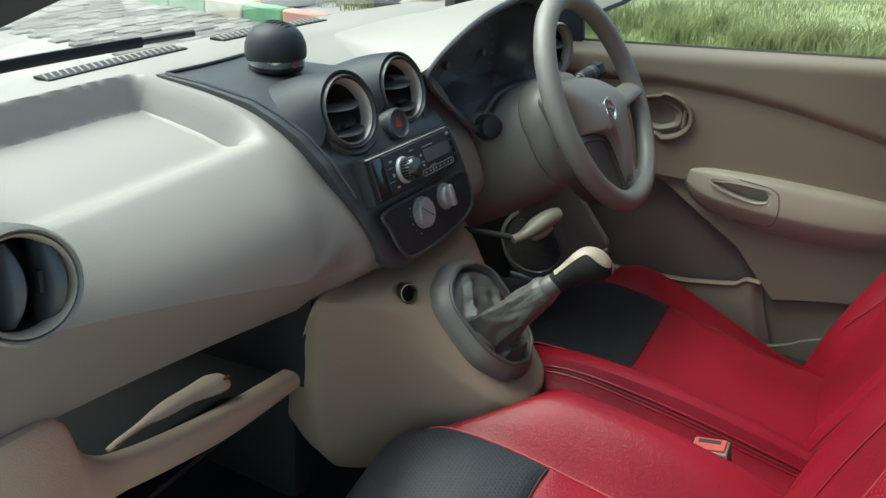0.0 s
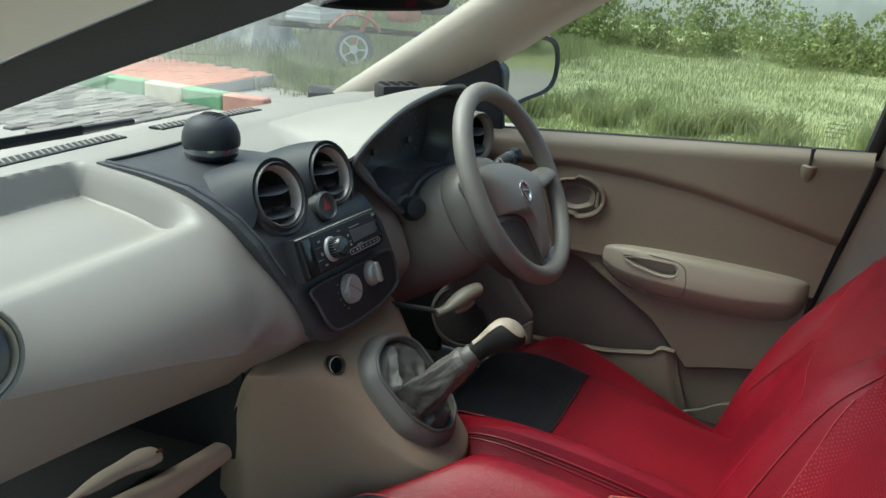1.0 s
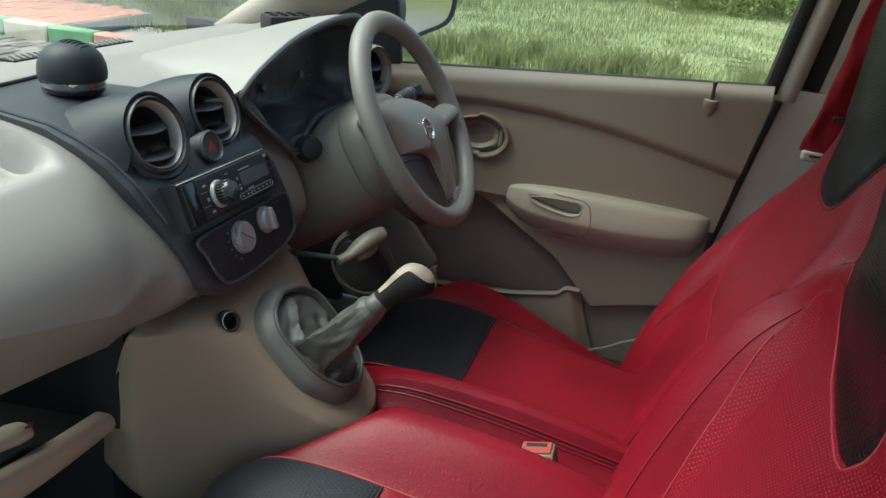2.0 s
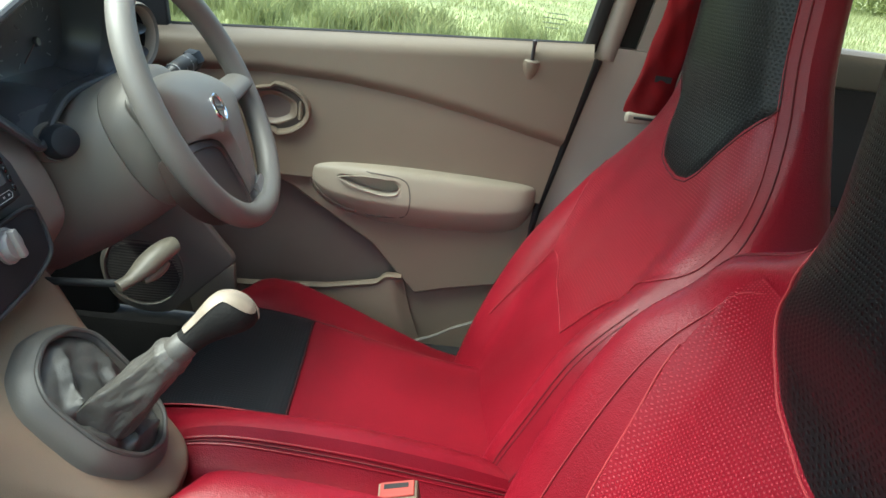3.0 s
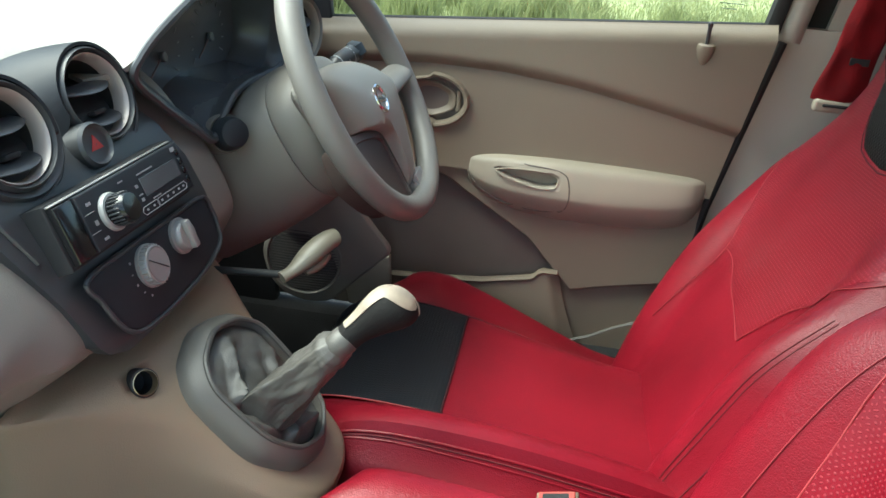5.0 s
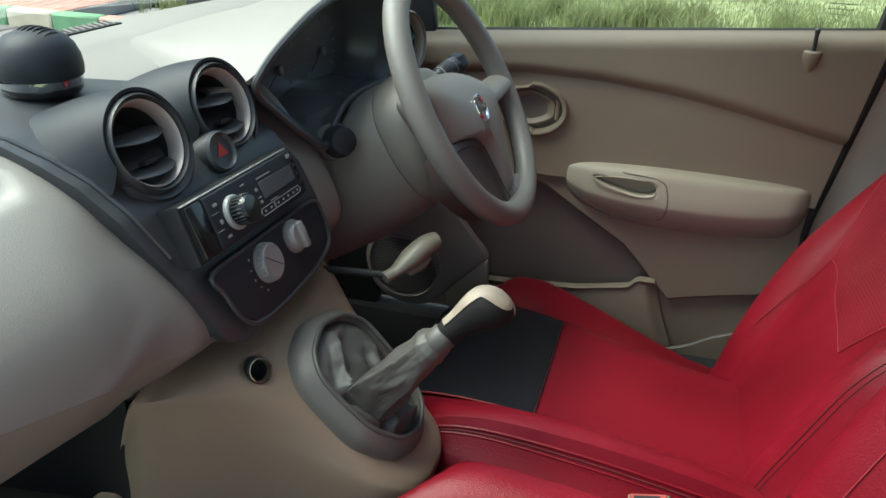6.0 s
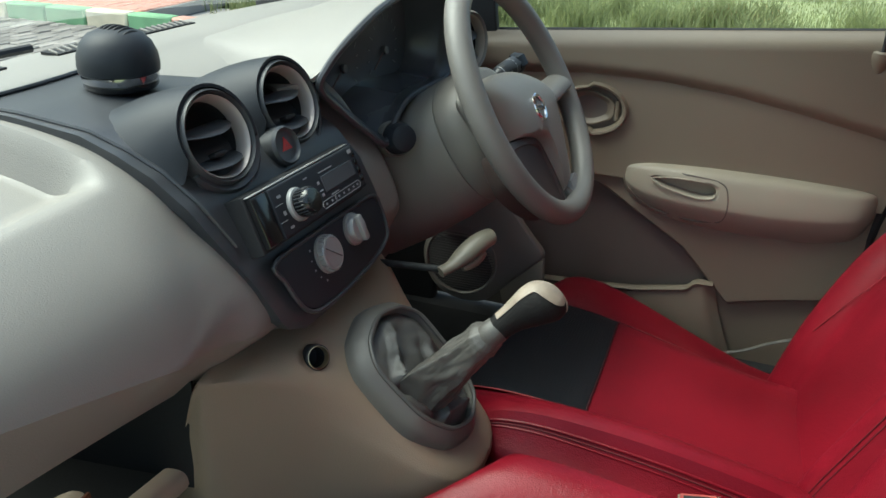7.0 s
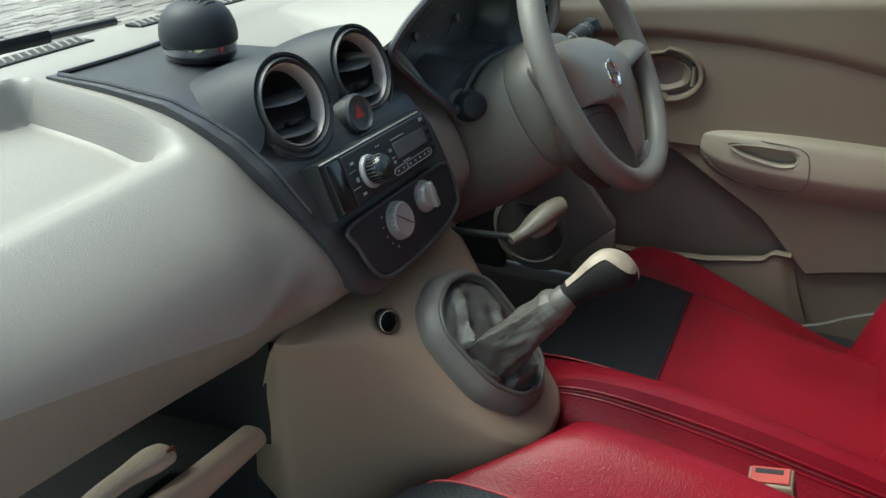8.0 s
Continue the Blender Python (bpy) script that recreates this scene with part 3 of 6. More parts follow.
part("hood_rim", tube(HOOD, 0.0045, 8, True), BLACK, dial_box, "black rim round the dials")
part("rim_band", loft([cluster_ring(k, b) for k, b in ((1.0, -0.002), (0.975, -0.003), (0.90, 0.006), (0.865, 0.012), (0.855, 0.018))], cap=False), BLACK, dial_box, "broad black band round the dials")
part("dial_shroud", loft([cluster_ring(0.857, 0.015), cluster_ring(0.84, 0.03), flat_ring(0.80, 0.085), flat_ring(0.785, 0.100)], cap=False), DIAL, dial_box, "dark shroud of the dials")
dial = part("dial_face", loft([flat_ring(k, y) for k, y in ((0.80, 0.104), (0.79, 0.0995), (0.6, 0.0995), (0.3, 0.0995), (0.02, 0.0995))]), DIAL, dial_box, "unlit black dial face")
for cx, rr_ in ((0.275, 0.045), (0.40, 0.045)):
    for k in range(13):
        a = radians(210 - 20 * k)
        m = facing((cx + rr_ * math.cos(a), 0.0985 - 0.02 * rr_ * math.sin(a), 1.0 + rr_ * math.sin(a)), (0, -0.98, 0.2)) @ pose(0, 0, 0, 0, 0, 210 - 20 * k)
        part("tick", box((0.010 if k % 3 == 0 else 0.006, 0.0018, 0.0006), (0, 0, 0), 0.0002, 1), TICK, dial).matrix_local = m
    part("needle", box((0.044, 0.002, 0.0012), (0.022, 0, 0), 0.0004, 1), mat("dull red needle", (0.07, 0.02, 0.018), 0.5), dial, "dark red needle").matrix_local = facing((cx, 0.096, 1.0), (0, -0.98, 0.2)) @ pose(0, 0, 0, 0, 0, 205)
    part("needle_cap", lathe([(0.006, -0.001), (0.006, 0.003), (0.005, 0.004), (0.001, 0.004)], facing((cx, 0.096, 1.0), (0, -0.98, 0.2)), 20), DIAL, dial)

SHELF_BLACK = mat("dull black shelf plastic", (0.011, 0.012, 0.012), 0.55, bump=0.2, vary=0.2, spec=0.3)

# glove shelf under the passenger side: a dark bin behind a rounded tan lip
shelf = part("glove_shelf", sheet(lambda u, v: (-0.50 + 0.39 * u, 0.09 + 0.26 * v, 0.742 - 0.062 * u + 0.02 * v ** 3), 6, 8, -0.006), SHELF_BLACK, dashboard, "black glove shelf")
part("shelf_back", sheet(lambda u, v: (-0.52 + 0.40 * u, 0.34 - 0.03 * v, 0.70 + 0.14 * v), 6, 4, 0.006), SHELF_BLACK, dashboard)
part("shelf_end", sheet(lambda u, v: (-0.127 - 0.05 * u, 0.052 + 0.29 * u, 0.68 + 0.15 * v), 4, 4, 0.004), SHELF_BLACK, dashboard)


LIP = [(-0.108, 0.697, 0.668), (-0.18, 0.707, 0.670), (-0.256, 0.720, 0.676), (-0.34, 0.740, 0.695), (-0.392, 0.758, 0.709), (-0.420, 0.779, 0.714), (-0.437, 0.806, 0.717), (-0.446, 0.838, 0.720), (-0.47, 0.853, 0.723), (-0.54, 0.862, 0.730), (-0.60, 0.868, 0.738)]
LIPS = [tuple(q) for q in smooth_line(LIP, 80)]


def lip_point(u, v):
    """u runs along the lip from the console to the door, v round its section."""
    x, z, low = LIPS[int(round(u * 80))]
    y = 0.082 - 0.018 * ease(-0.38, -0.5, x)
    w = 2 * math.pi * v
    cz, hz_ = (z + low) / 2, (z - low) / 2
    return (x, y + 0.014 * math.copysign(abs(math.cos(w)) ** 0.7, math.cos(w)) + 0.010 * max(0, -math.sin(w)), cz + hz_ * math.copysign(abs(math.sin(w)) ** 0.7, math.sin(w)))


part("shelf_lip", sheet(lip_point, 80, 24, 0, close_v=True), TAN_LIP, dashboard, "tan shelf lip")
part("under_tray", sheet(lambda u, v: (-0.56 + 0.44 * u, 0.11 + 0.3 * v, 0.65 - 0.06 * v), 6, 4, 0.006), BLACK_MATT, dashboard)
part("duct_box", box((0.26, 0.26, 0.46), (0.04, 0.24, 0.66), 0.02), BLACK_MATT, dashboard)

pouch = thing("pouch", "cream cloth pouch lying on the glove shelf", "pouch")
pl = smooth_line([(-0.376, 0.112, 0.738), (-0.333, 0.115, 0.737), (-0.279, 0.115, 0.734), (-0.232, 0.113, 0.727), (-0.212, 0.112, 0.722)], 28)
part("pouch_body", tube(pl, 0.02, 18, taper=lambda t: 0.003 + 0.0128 * ease(0.0, 0.8, t) + 0.001 * math.sin(19 * t) - 0.009 * ease(0.9, 1.0, t), flat=0.6), mat("cream cloth", (0.54, 0.45, 0.33), 0.8, bump=0.5, grain=250, vary=0.18), pouch)
part("zip", tube([p + Vector((-0.002, -0.004 - 0.008 * k / 24, 0.001 - 0.004 * k / 24)) for k, p in enumerate(pl[2:-2])], 0.0009, 6), mat("brown zip", (0.20, 0.09, 0.03), 0.6), pouch, "brown zip")
part("tag", box((0.014, 0.004, 0.008), (-0.219, 0.104, 0.729), 0.001, 1, None), mat("brown leather", (0.16, 0.05, 0.02), 0.5), pouch, "brown leather tag")

# black dome on the dash top
dome = thing("dashboard_dome", "black dome shaped air freshener with a chrome band", "air freshener")
DM = pose(-0.005, 0.188, 1.032) @ Matrix.Scale(0.70, 4)
part("base", lathe([(0.001, 0), (0.046, 0), (0.049, 0.004), (0.049, 0.010), (0.047, 0.013), (0.001, 0.013)], DM, 48), BLACK_GLOSS, dome)
part("band", lathe([(0.046, 0.009), (0.0495, 0.010), (0.0505, 0.016), (0.0500, 0.021), (0.046, 0.022)], DM, 48), mat("dark chrome", (0.38, 0.38, 0.39), 0.10, metal=1.0), dome, "dark chrome band")
part("shell", lathe([(0.048, 0.019), (0.0525, 0.022), (0.0535, 0.032), (0.052, 0.045), (0.046, 0.060), (0.036, 0.071), (0.02, 0.078), (0.001, 0.080)], DM, 56), BLACK_SATIN, dome)
for k in range(6):
    a = -0.026 + 0.0075 * k
    pts = []
    for i in range(15):
        x = -0.028 + 0.056 * i / 14
        rr_ = math.sqrt(max(0, 1 - (x / 0.0535) ** 2 - (a / 0.0535) ** 2))
        pts.append(DM @ Vector((x * 0.75, a, 0.033 + 0.0478 * rr_)))
    part("rib", tube(pts, 0.0016, 6), BLACK_MATT, dome)

# small black box by the pillar
boxy = thing("vented_box", "small black plastic box with round holes on top", "air freshener")
BX = pose(0.575, 0.205, 1.035, 0, 0, -40)
part("case", box((0.085, 0.05, 0.03), (0, 0, 0.015), 0.006, 2), BLACK_MATT, boxy).matrix_local = BX
for i in range(4):
    for j in range(2):
        part("hole_ring", lathe([(0.006, 0), (0.0085, 0), (0.008, 0.002), (0.0065, 0.002)], BX @ pose(-0.03 + 0.02 * i, -0.011 + 0.022 * j, 0.0298), 14), BLACK_GLOSS, boxy)

# ---- centre console and gear lever ----
console = thing("centre_console", "tan plastic centre console narrowing towards the gear lever", "console")
CON = [(0.095, 0.04, 0.16, 0.66, 0.60), (0.07, 0.04, 0.168, 0.74, 0.565), (0.046, 0.04, 0.172, 0.812, 0.545), (0.03, 0.04, 0.164, 0.815, 0.535), (-0.01, 0.042, 0.135, 0.81, 0.535), (-0.05, 0.044, 0.108, 0.782, 0.56), (-0.10, 0.045, 0.088, 0.735, 0.595), (-0.14, 0.045, 0.074, 0.697, 0.622), (-0.163, 0.045, 0.058, 0.676, 0.636), (-0.174, 0.045, 0.04, 0.666, 0.642), (-0.179, 0.045, 0.02, 0.660, 0.648)]


def console_ring(y, xc, hw, zt, zb):
    h, q = zt - zb, ease(-0.10, 0.03, y)  # the upper corner is sharp by the dash, soft by the lever
    o = [(-hw * 0.62, zb), (-hw * 0.9, zb + 0.1 * h), (-hw, zb + 0.3 * h), (-hw * 0.99, zb + 0.7 * h), (-hw * (0.93 + 0.055 * q), zt - (0.16 - 0.07 * q) * h), (-hw * (0.78 + 0.16 * q), zt - (0.04 - 0.02 * q) * h), (-hw * 0.4, zt)]
    o = o + [(-x, z) for x, z in o[::-1]]
    return [Vector((xc + x, y, z)) for x, z in o]


def spread(rows, n):
    out = smooth_line([Vector((r[0], r[1], r[2])) for r in rows], n)
    two = smooth_line([Vector((r[3], r[4], 0)) for r in rows], n)
    return [(a.x, a.y, a.z, b.x, b.y) for a, b in zip(out, two)]


rings = [smooth_line(console_ring(*r), 56, True) for r in spread(CON, 40)]
part("console_body", loft(rings), TAN, console)
sm = facing((-0.0415, -0.029, 0.800), (-0.45, -0.8, 0.45))
carve(console.children[0], lathe([(0.001, -0.03), (0.0128, -0.03), (0.0128, 0.02), (0.001, 0.02)], sm, 32))
sk = part("power_socket", lathe([(0.0126, -0.022), (0.0126, 0.003), (0.0112, 0.004), (0.0106, 0.0), (0.0106, -0.02), (0.001, -0.021), (0.001, -0.022)], sm, 32), BLACK_MATT, console, "black power socket")
part("socket_ring", lathe([(0.0107, -0.003), (0.0113, 0.0042), (0.0107, 0.0046), (0.0100, -0.003)], sm, 32), mat("brass socket", (0.42, 0.34, 0.22), 0.3, metal=0.9), sk)

gear = thing("gear_lever", "gear lever with creased grey boot and cream and black knob", "gear lever")
GEAR = facing((0.043, -0.098, 0.747), (0, -0.69, 0.72), (0, 1, 0))
corners = [(-0.060, 0.040), (-0.040, 0.066), (0.0, 0.078), (0.040, 0.066), (0.060, 0.040), (0.053, -0.030), (0.036, -0.068), (0.0, -0.082), (-0.036, -0.068), (-0.058, -0.030)]
rim = [((1 - k) * a[0] + k * b[0], (1 - k) * a[1] + k * b[1]) for a, b in zip(corners, corners[1:] + corners[:1]) for k in (0.2, 0.8)]
outer = smooth_line([(x * 1.15, y * 1.10, 0) for x, y in rim], 120, True)
innr = smooth_line([(x * 0.94, y * 0.90, 0) for x, y in rim], 120, True)
rr = [[GEAR @ Vector((p.x * k, p.y * k, h)) for p in ln] for ln, k, h in ((outer, 1.03, -0.02), (outer, 1.02, -0.004), (outer, 0.985, 0.004), (innr, 1.075, 0.0125), (innr, 1.045, 0.0138), (innr, 1.015, 0.0125), (innr, 0.995, 0.008), (innr, 0.99, -0.012))]
bez = part("bezel", loft(rr, cap=False), BEZEL, gear, "grey plastic bezel")
part("bead", tube([GEAR @ Vector((p.x * 1.03, p.y * 1.03, 0.0135)) for p in innr], 0.0028, 8, True), BOOT, bez)
top = Vector((0.025, -0.184, 0.826))


def ridge(p, a, b, high, wide):
    """A sharp fold along the line from a to b, fading at its ends."""
    d = Vector(b) - Vector(a)
    q = Vector(p) - Vector(a)
    t = max(0.0, min(1.0, q.dot(d) / d.length_squared))
    off = (q - d * t).length
    return high * max(0.0, 1 - off / wide) * (0.35 + 0.65 * ease(0, 0.25, t))


FOLDS = [((0.006, 0.056), (-0.043, 0.013), 0.010, 0.010), ((-0.014, 0.027), (-0.043, 0.012), 0.008, 0.008), ((-0.060, 0.018), (-0.040, -0.036), 0.008, 0.010), ((-0.030, -0.048), (0.030, -0.064), 0.010, 0.009),
         ((0.0, -0.038), (0.012, -0.066), 0.008, 0.007), ((0.045, 0.02), (0.02, 0.0), 0.006, 0.012), ((0.04, -0.03), (0.02, -0.045), 0.007, 0.008), ((-0.03, -0.055), (-0.012, -0.034), 0.008, 0.006)]


def boot_cover(u, v):
    """The cover stretched in the bezel, lying flat but for sharp folds that run to the lever."""
    p = innr[int(round(u * 120)) % 120]
    x, y = p.x * v, p.y * v
    free = 1 - v ** 8
    h = 0.004 + 0.006 * free
    h += sum(ridge((x, y), *f) for f in FOLDS) * free
    h -= 0.010 * math.exp(-((x + 0.052) ** 2 + (y - 0.004) ** 2) / 0.00012) * free
    h -= 0.009 * math.exp(-((x + 0.036) ** 2 + (y + 0.046) ** 2) / 0.00008) * free
    h -= 0.007 * math.exp(-((x + 0.022) ** 2 + (y - 0.020) ** 2) / 0.00009) * free
    h += (0.0012 * math.sin(55 * x - 90 * y + 2 * math.sin(60 * y)) + 0.0007 * math.sin(160 * x + 110 * y)) * free
    h += 0.0030 * free * abs(noise.noise((38 * x + 4, 38 * y, 1.5))) + 0.0022 * free * noise.noise((70 * x, 70 * y, 4.0))
    return GEAR @ Vector((x, y, h))


part("boot_cover", sheet(boot_cover, 120, 50, 0, close_u=True), BOOT, gear, "grey leatherette cover with sharp folds").data.set_sharp_from_angle(angle=radians(60))
# sleeve: a tent from a four-cornered foot to the round collar, with ridges from the corners
FOOT = [(-0.047, 0.013), (-0.041, -0.036), (0.010, -0.052), (0.022, 0.0)]
mid_foot = Vector((-0.014, -0.018))


def foot_radius(w):
    d = Vector((math.cos(w), math.sin(w)))
    best = 1.0
    for a, b in zip(FOOT, FOOT[1:] + FOOT[:1]):
        a, e = Vector(a) - mid_foot, Vector(b) - Vector(a)
        den = d.x * e.y - d.y * e.x
        if abs(den) > 1e-9:
            r, k = (a.x * e.y - a.y * e.x) / den, (a.x * d.y - a.y * d.x) / den
            if r > 0 and -1e-6 <= k <= 1 + 1e-6:
                best = min(best, r)
    return best


foot = GEAR @ Vector((mid_foot.x, mid_foot.y, 0.004))
reach = (top - foot).normalized()
low_z = (GEAR.to_3x3() @ Vector((0, 0, 1))).normalized()
boot = []
for i in range(57):
    t = i / 56
    c = foot.lerp(top, t) + low_z * (-0.004 * math.sin(math.pi * t))
    m = facing(c, low_z.lerp(reach, ease(0, 0.8, t)), (0, 1, 0))
    ring = []
    for k in range(120):
        w = math.tau * k / 120
        r = foot_radius(w) * (1 - t) ** 0.95 + 0.0152 * (1 - (1 - t) ** 0.95) - 0.002 * ease(0.93, 1, t)
        slack = math.sin(math.pi * t) ** 0.8
        r += slack * (0.0020 * math.sin(3 * w + 5 * t) - 0.0045 * math.exp(-((w - 3.75 - 0.5 * t) / 0.35) ** 2) - 0.003 * math.exp(-((w - 5.2 + 0.6 * t) / 0.25) ** 2) + 0.0022 * math.exp(-abs(w - 4.3 - 0.7 * t) / 0.12))
        r += 0.0018 * math.exp(-abs(t - 0.86 - 0.03 * math.sin(w)) / 0.025) + 0.0014 * math.exp(-abs(t - 0.93 - 0.02 * math.sin(w + 2)) / 0.015)
        r += slack * (0.0030 * noise.noise((2.2 * math.cos(w), 2.2 * math.sin(w), 5.0 * t)) + 0.0022 * abs(noise.noise((4.5 * math.cos(w) + 7, 4.5 * math.sin(w), 7.0 * t + 3))))
        ring.append(m @ Vector((r * math.cos(w), r * math.sin(w), 0)))
    boot.append(ring)
part("boot", loft(boot), BOOT, gear, "creased grey leatherette sleeve").data.set_sharp_from_angle(angle=radians(60))
axis = Vector((0.24, -0.62, 0.60)).normalized()
km = facing(top - axis * 0.006, axis)
part("collar", lathe([(0.0125, -0.004), (0.0135, 0.0), (0.0135, 0.012), (0.0115, 0.016), (0.001, 0.016)], km, 24), BOOT, gear)


def knob_point(u, v, grow=0.0):
    w = 2 * math.pi * u
    h = v * 0.069
    r = 0.0115 + 0.0085 * ease(0.1, 0.75, v)
    r *= math.sqrt(max(0.0004, 1 - max(0, (v - 0.72) / 0.28) ** 2))
    r += grow
    bend = Vector((0.0, -0.010, 0)) * v * v
    return km @ (Vector((r * math.cos(w), r * 1.12 * math.sin(w), 0.014 + h)) + bend)


part("knob", sheet(lambda u, v: knob_point(u, v), 36, 30, 0, close_u=True), mat("black stitched leather", (0.011, 0.0105, 0.010), 0.75, bump=0.5, grain=300, vary=0.2, spec=0.2), gear, "black underside of the knob")
part("knob_cap", sheet(lambda u, v: knob_point(0.10 + (u - 0.5) * (0.46 + 0.5 * ease(0.72, 0.98, v)), 0.10 + 0.90 * v, 0.0011), 30, 30, 0.001), KNOB, gear, "worn cream knob cap")

# pull handle of the parking brake under the dash
brake = thing("parking_brake_handle", "dull beige pull handle of the parking brake under the dash", "brake handle")
gp = smooth_line([(0.150, -0.084, 0.812), (0.162, -0.093, 0.816), (0.176, -0.102, 0.824), (0.192, -0.112, 0.833), (0.206, -0.121, 0.838), (0.212, -0.126, 0.838)], 28)
part("grip", tube(gp, 0.012, 16, taper=lambda t: 0.0080 + 0.0062 * ease(0.12, 0.5, t) - 0.0015 * ease(0.6, 0.9, t) - 0.009 * ease(0.92, 1.0, t), flat=0.72), mat("dull olive beige plastic", (0.145, 0.13, 0.098), 0.42, vary=0.1, bump=0.2), brake)
part("grip_lip", tube(smooth_line([(0.170, -0.104, 0.811), (0.184, -0.114, 0.816), (0.196, -0.122, 0.824)], 12), 0.005, 10, taper=lambda t: 0.0035 + 0.003 * math.sin(math.pi * t)), brake.children[0].data.materials[0], brake, "lower lip of the grip")
part("rod", tube([(0.156, -0.086, 0.813), (0.165, 0.02, 0.80), (0.175, 0.12, 0.79)], 0.0042, 12), RUBBER, brake)

# ---- steering wheel and column ----
WC, TILT = Vector((0.362, -0.121, 0.970)), radians(30)
SW = facing(WC, (0, -math.cos(TILT), math.sin(TILT)))
wheel = thing("steering_wheel", "grey steering wheel with an airbag pad and a chrome badge", "steering wheel")
RW = facing((0.373, -0.115, 0.9655), (-0.02, -math.cos(TILT), math.sin(TILT)))
part("rim", tube([RW @ Vector((0.157 * math.cos(a), 0.157 * math.sin(a), 0)) for a in (2 * math.pi * k / 72 for k in range(72))], 0.0155, 16, True), WHEEL_GREY, wheel)
HB = SW @ pose(0, 0, 0, 0, 0, -15)
pad = [(-0.118, 0.008), (-0.092, 0.025), (-0.045, 0.034), (0.0, 0.037), (0.045, 0.034), (0.092, 0.025), (0.118, 0.008), (0.106, -0.028), (0.099, -0.07), (0.088, -0.102), (0.066, -0.122), (0.035, -0.130), (0.0, -0.131), (-0.030, -0.126), (-0.048, -0.112), (-0.062, -0.09), (-0.08, -0.06), (-0.100, -0.026)]
padc = smooth_line([(x, y + 0.03, 0) for x, y in pad], 90, True)


def pad_height(k, y):
    """The pad swells round the badge and falls back towards the foot."""
    return 0.0235 * math.sqrt(max(0.0, 1 - k ** 3.2)) - 0.0145 - 0.005 * ease(-0.022, -0.09, y)


pad_rings = [[HB @ Vector((p.x * k, p.y * k - 0.03, h)) for p in padc] for k, h in ((0.7, -0.054), (0.94, -0.05), (1.0, -0.044))]
pad_rings += [[HB @ Vector((p.x * k, p.y * k - 0.03, pad_height(k, p.y * k - 0.03))) for p in padc] for k in (1.0, 0.98, 0.94, 0.87, 0.77, 0.64, 0.48, 0.3, 0.12, 0.01)]
bag = part("airbag_pad", loft(pad_rings), HUB_GREY, wheel, "grey airbag pad")
low = smooth_line([(-0.118, -0.064, 0), (-0.10, -0.056, 0), (-0.06, -0.051, 0), (-0.02, -0.050, 0), (0.002, -0.053, 0), (0.014, -0.062, 0), (0.022, -0.085, 0), (0.030, -0.115, 0), (0.036, -0.150, 0), (0.03, -0.17, 0), (-0.05, -0.17, 0), (-0.10, -0.14, 0), (-0.116, -0.10, 0)], 72, True)
carve(bag, slab([(q.x, q.y) for q in low], HB @ Matrix.Translation((0, 0, -0.026)), 0.08))
SPOKE_BROWN = mat("dark brown spoke plastic", (0.062, 0.045, 0.039), 0.42, bump=0.25, grain=800, vary=0.1)


def lower_ring(k, h):
    """The outline of the lower spoke, drawn in, and kept inside the rim."""
    out = []
    for p in low:
        q = Vector((-0.035 + (p.x + 0.035) * k, -0.10 + (p.y + 0.10) * k))
        if q.length > 0.152:
            q *= 0.152 / q.length
        out.append(HB @ Vector((q.x, q.y, h)))
    return out


part("lower_spoke", loft([lower_ring(k, h) for k, h in ((0.9, -0.045), (0.985, -0.03), (0.985, -0.013), (0.96, -0.0105), (0.80, -0.0095), (0.77, -0.0125), (0.1, -0.0125))]), SPOKE_BROWN, wheel, "dark brown lower spoke with a stepped edge")
part("trim_strip", tube(smooth_line([HB @ Vector(q) for q in ((0.112, -0.035, -0.020), (0.106, -0.065, -0.019), (0.098, -0.098, -0.018), (0.086, -0.122, -0.016))], 16), 0.0042, 10, flat=0.7), BEIGE_LIGHT, wheel, "smooth grey trim strip")
part("clip", loft([[HB @ Vector((x, y, h)) for x, y in ((0.058, -0.118), (0.088, -0.108), (0.094, -0.118), (0.088, -0.134), (0.070, -0.144), (0.058, -0.140))] for h in (-0.03, -0.008, -0.006)]), DULL_SILVER, wheel, "pale clip at the foot of the spoke")
part("foot_spoke", tube([HB @ Vector(q) for q in smooth_line([(0.05, -0.105, -0.03), (0.058, -0.128, -0.022), (0.066, -0.150, -0.004)], 10)], 0.014, 12, taper=lambda t: 0.017 - 0.004 * t, flat=0.7), WHEEL_GREY, wheel)
part("spoke", tube([HB @ Vector(p) for p in smooth_line([(0.07, 0.0, -0.030), (0.105, 0.008, -0.021), (0.128, 0.015, -0.014), (0.153, 0.024, -0.004)], 14)], 0.02, 16, taper=lambda t: 0.027 - 0.006 * t, flat=0.55), WHEEL_GREY, wheel)
bm = HB @ Matrix.Translation((-0.003, -0.0190, 0.0082))
part("badge", tube([bm @ Vector((0.0150 * math.cos(a), 0.0160 * math.sin(a), 0.001)) for a in (2 * math.pi * k / 32 for k in range(32))], 0.0026, 8, True), CHROME, wheel, "round chrome badge")
part("badge_bar", box((0.031, 0.0085, 0.003), (0, 0, 0), 0.001, 1), CHROME, wheel).matrix_local = bm
part("badge_print", box((0.024, 0.003, 0.0006), (0, 0, 0), 0.0002, 1), BLACK, wheel, "", False).matrix_local = bm @ Matrix.Translation((0, 0, 0.0016))

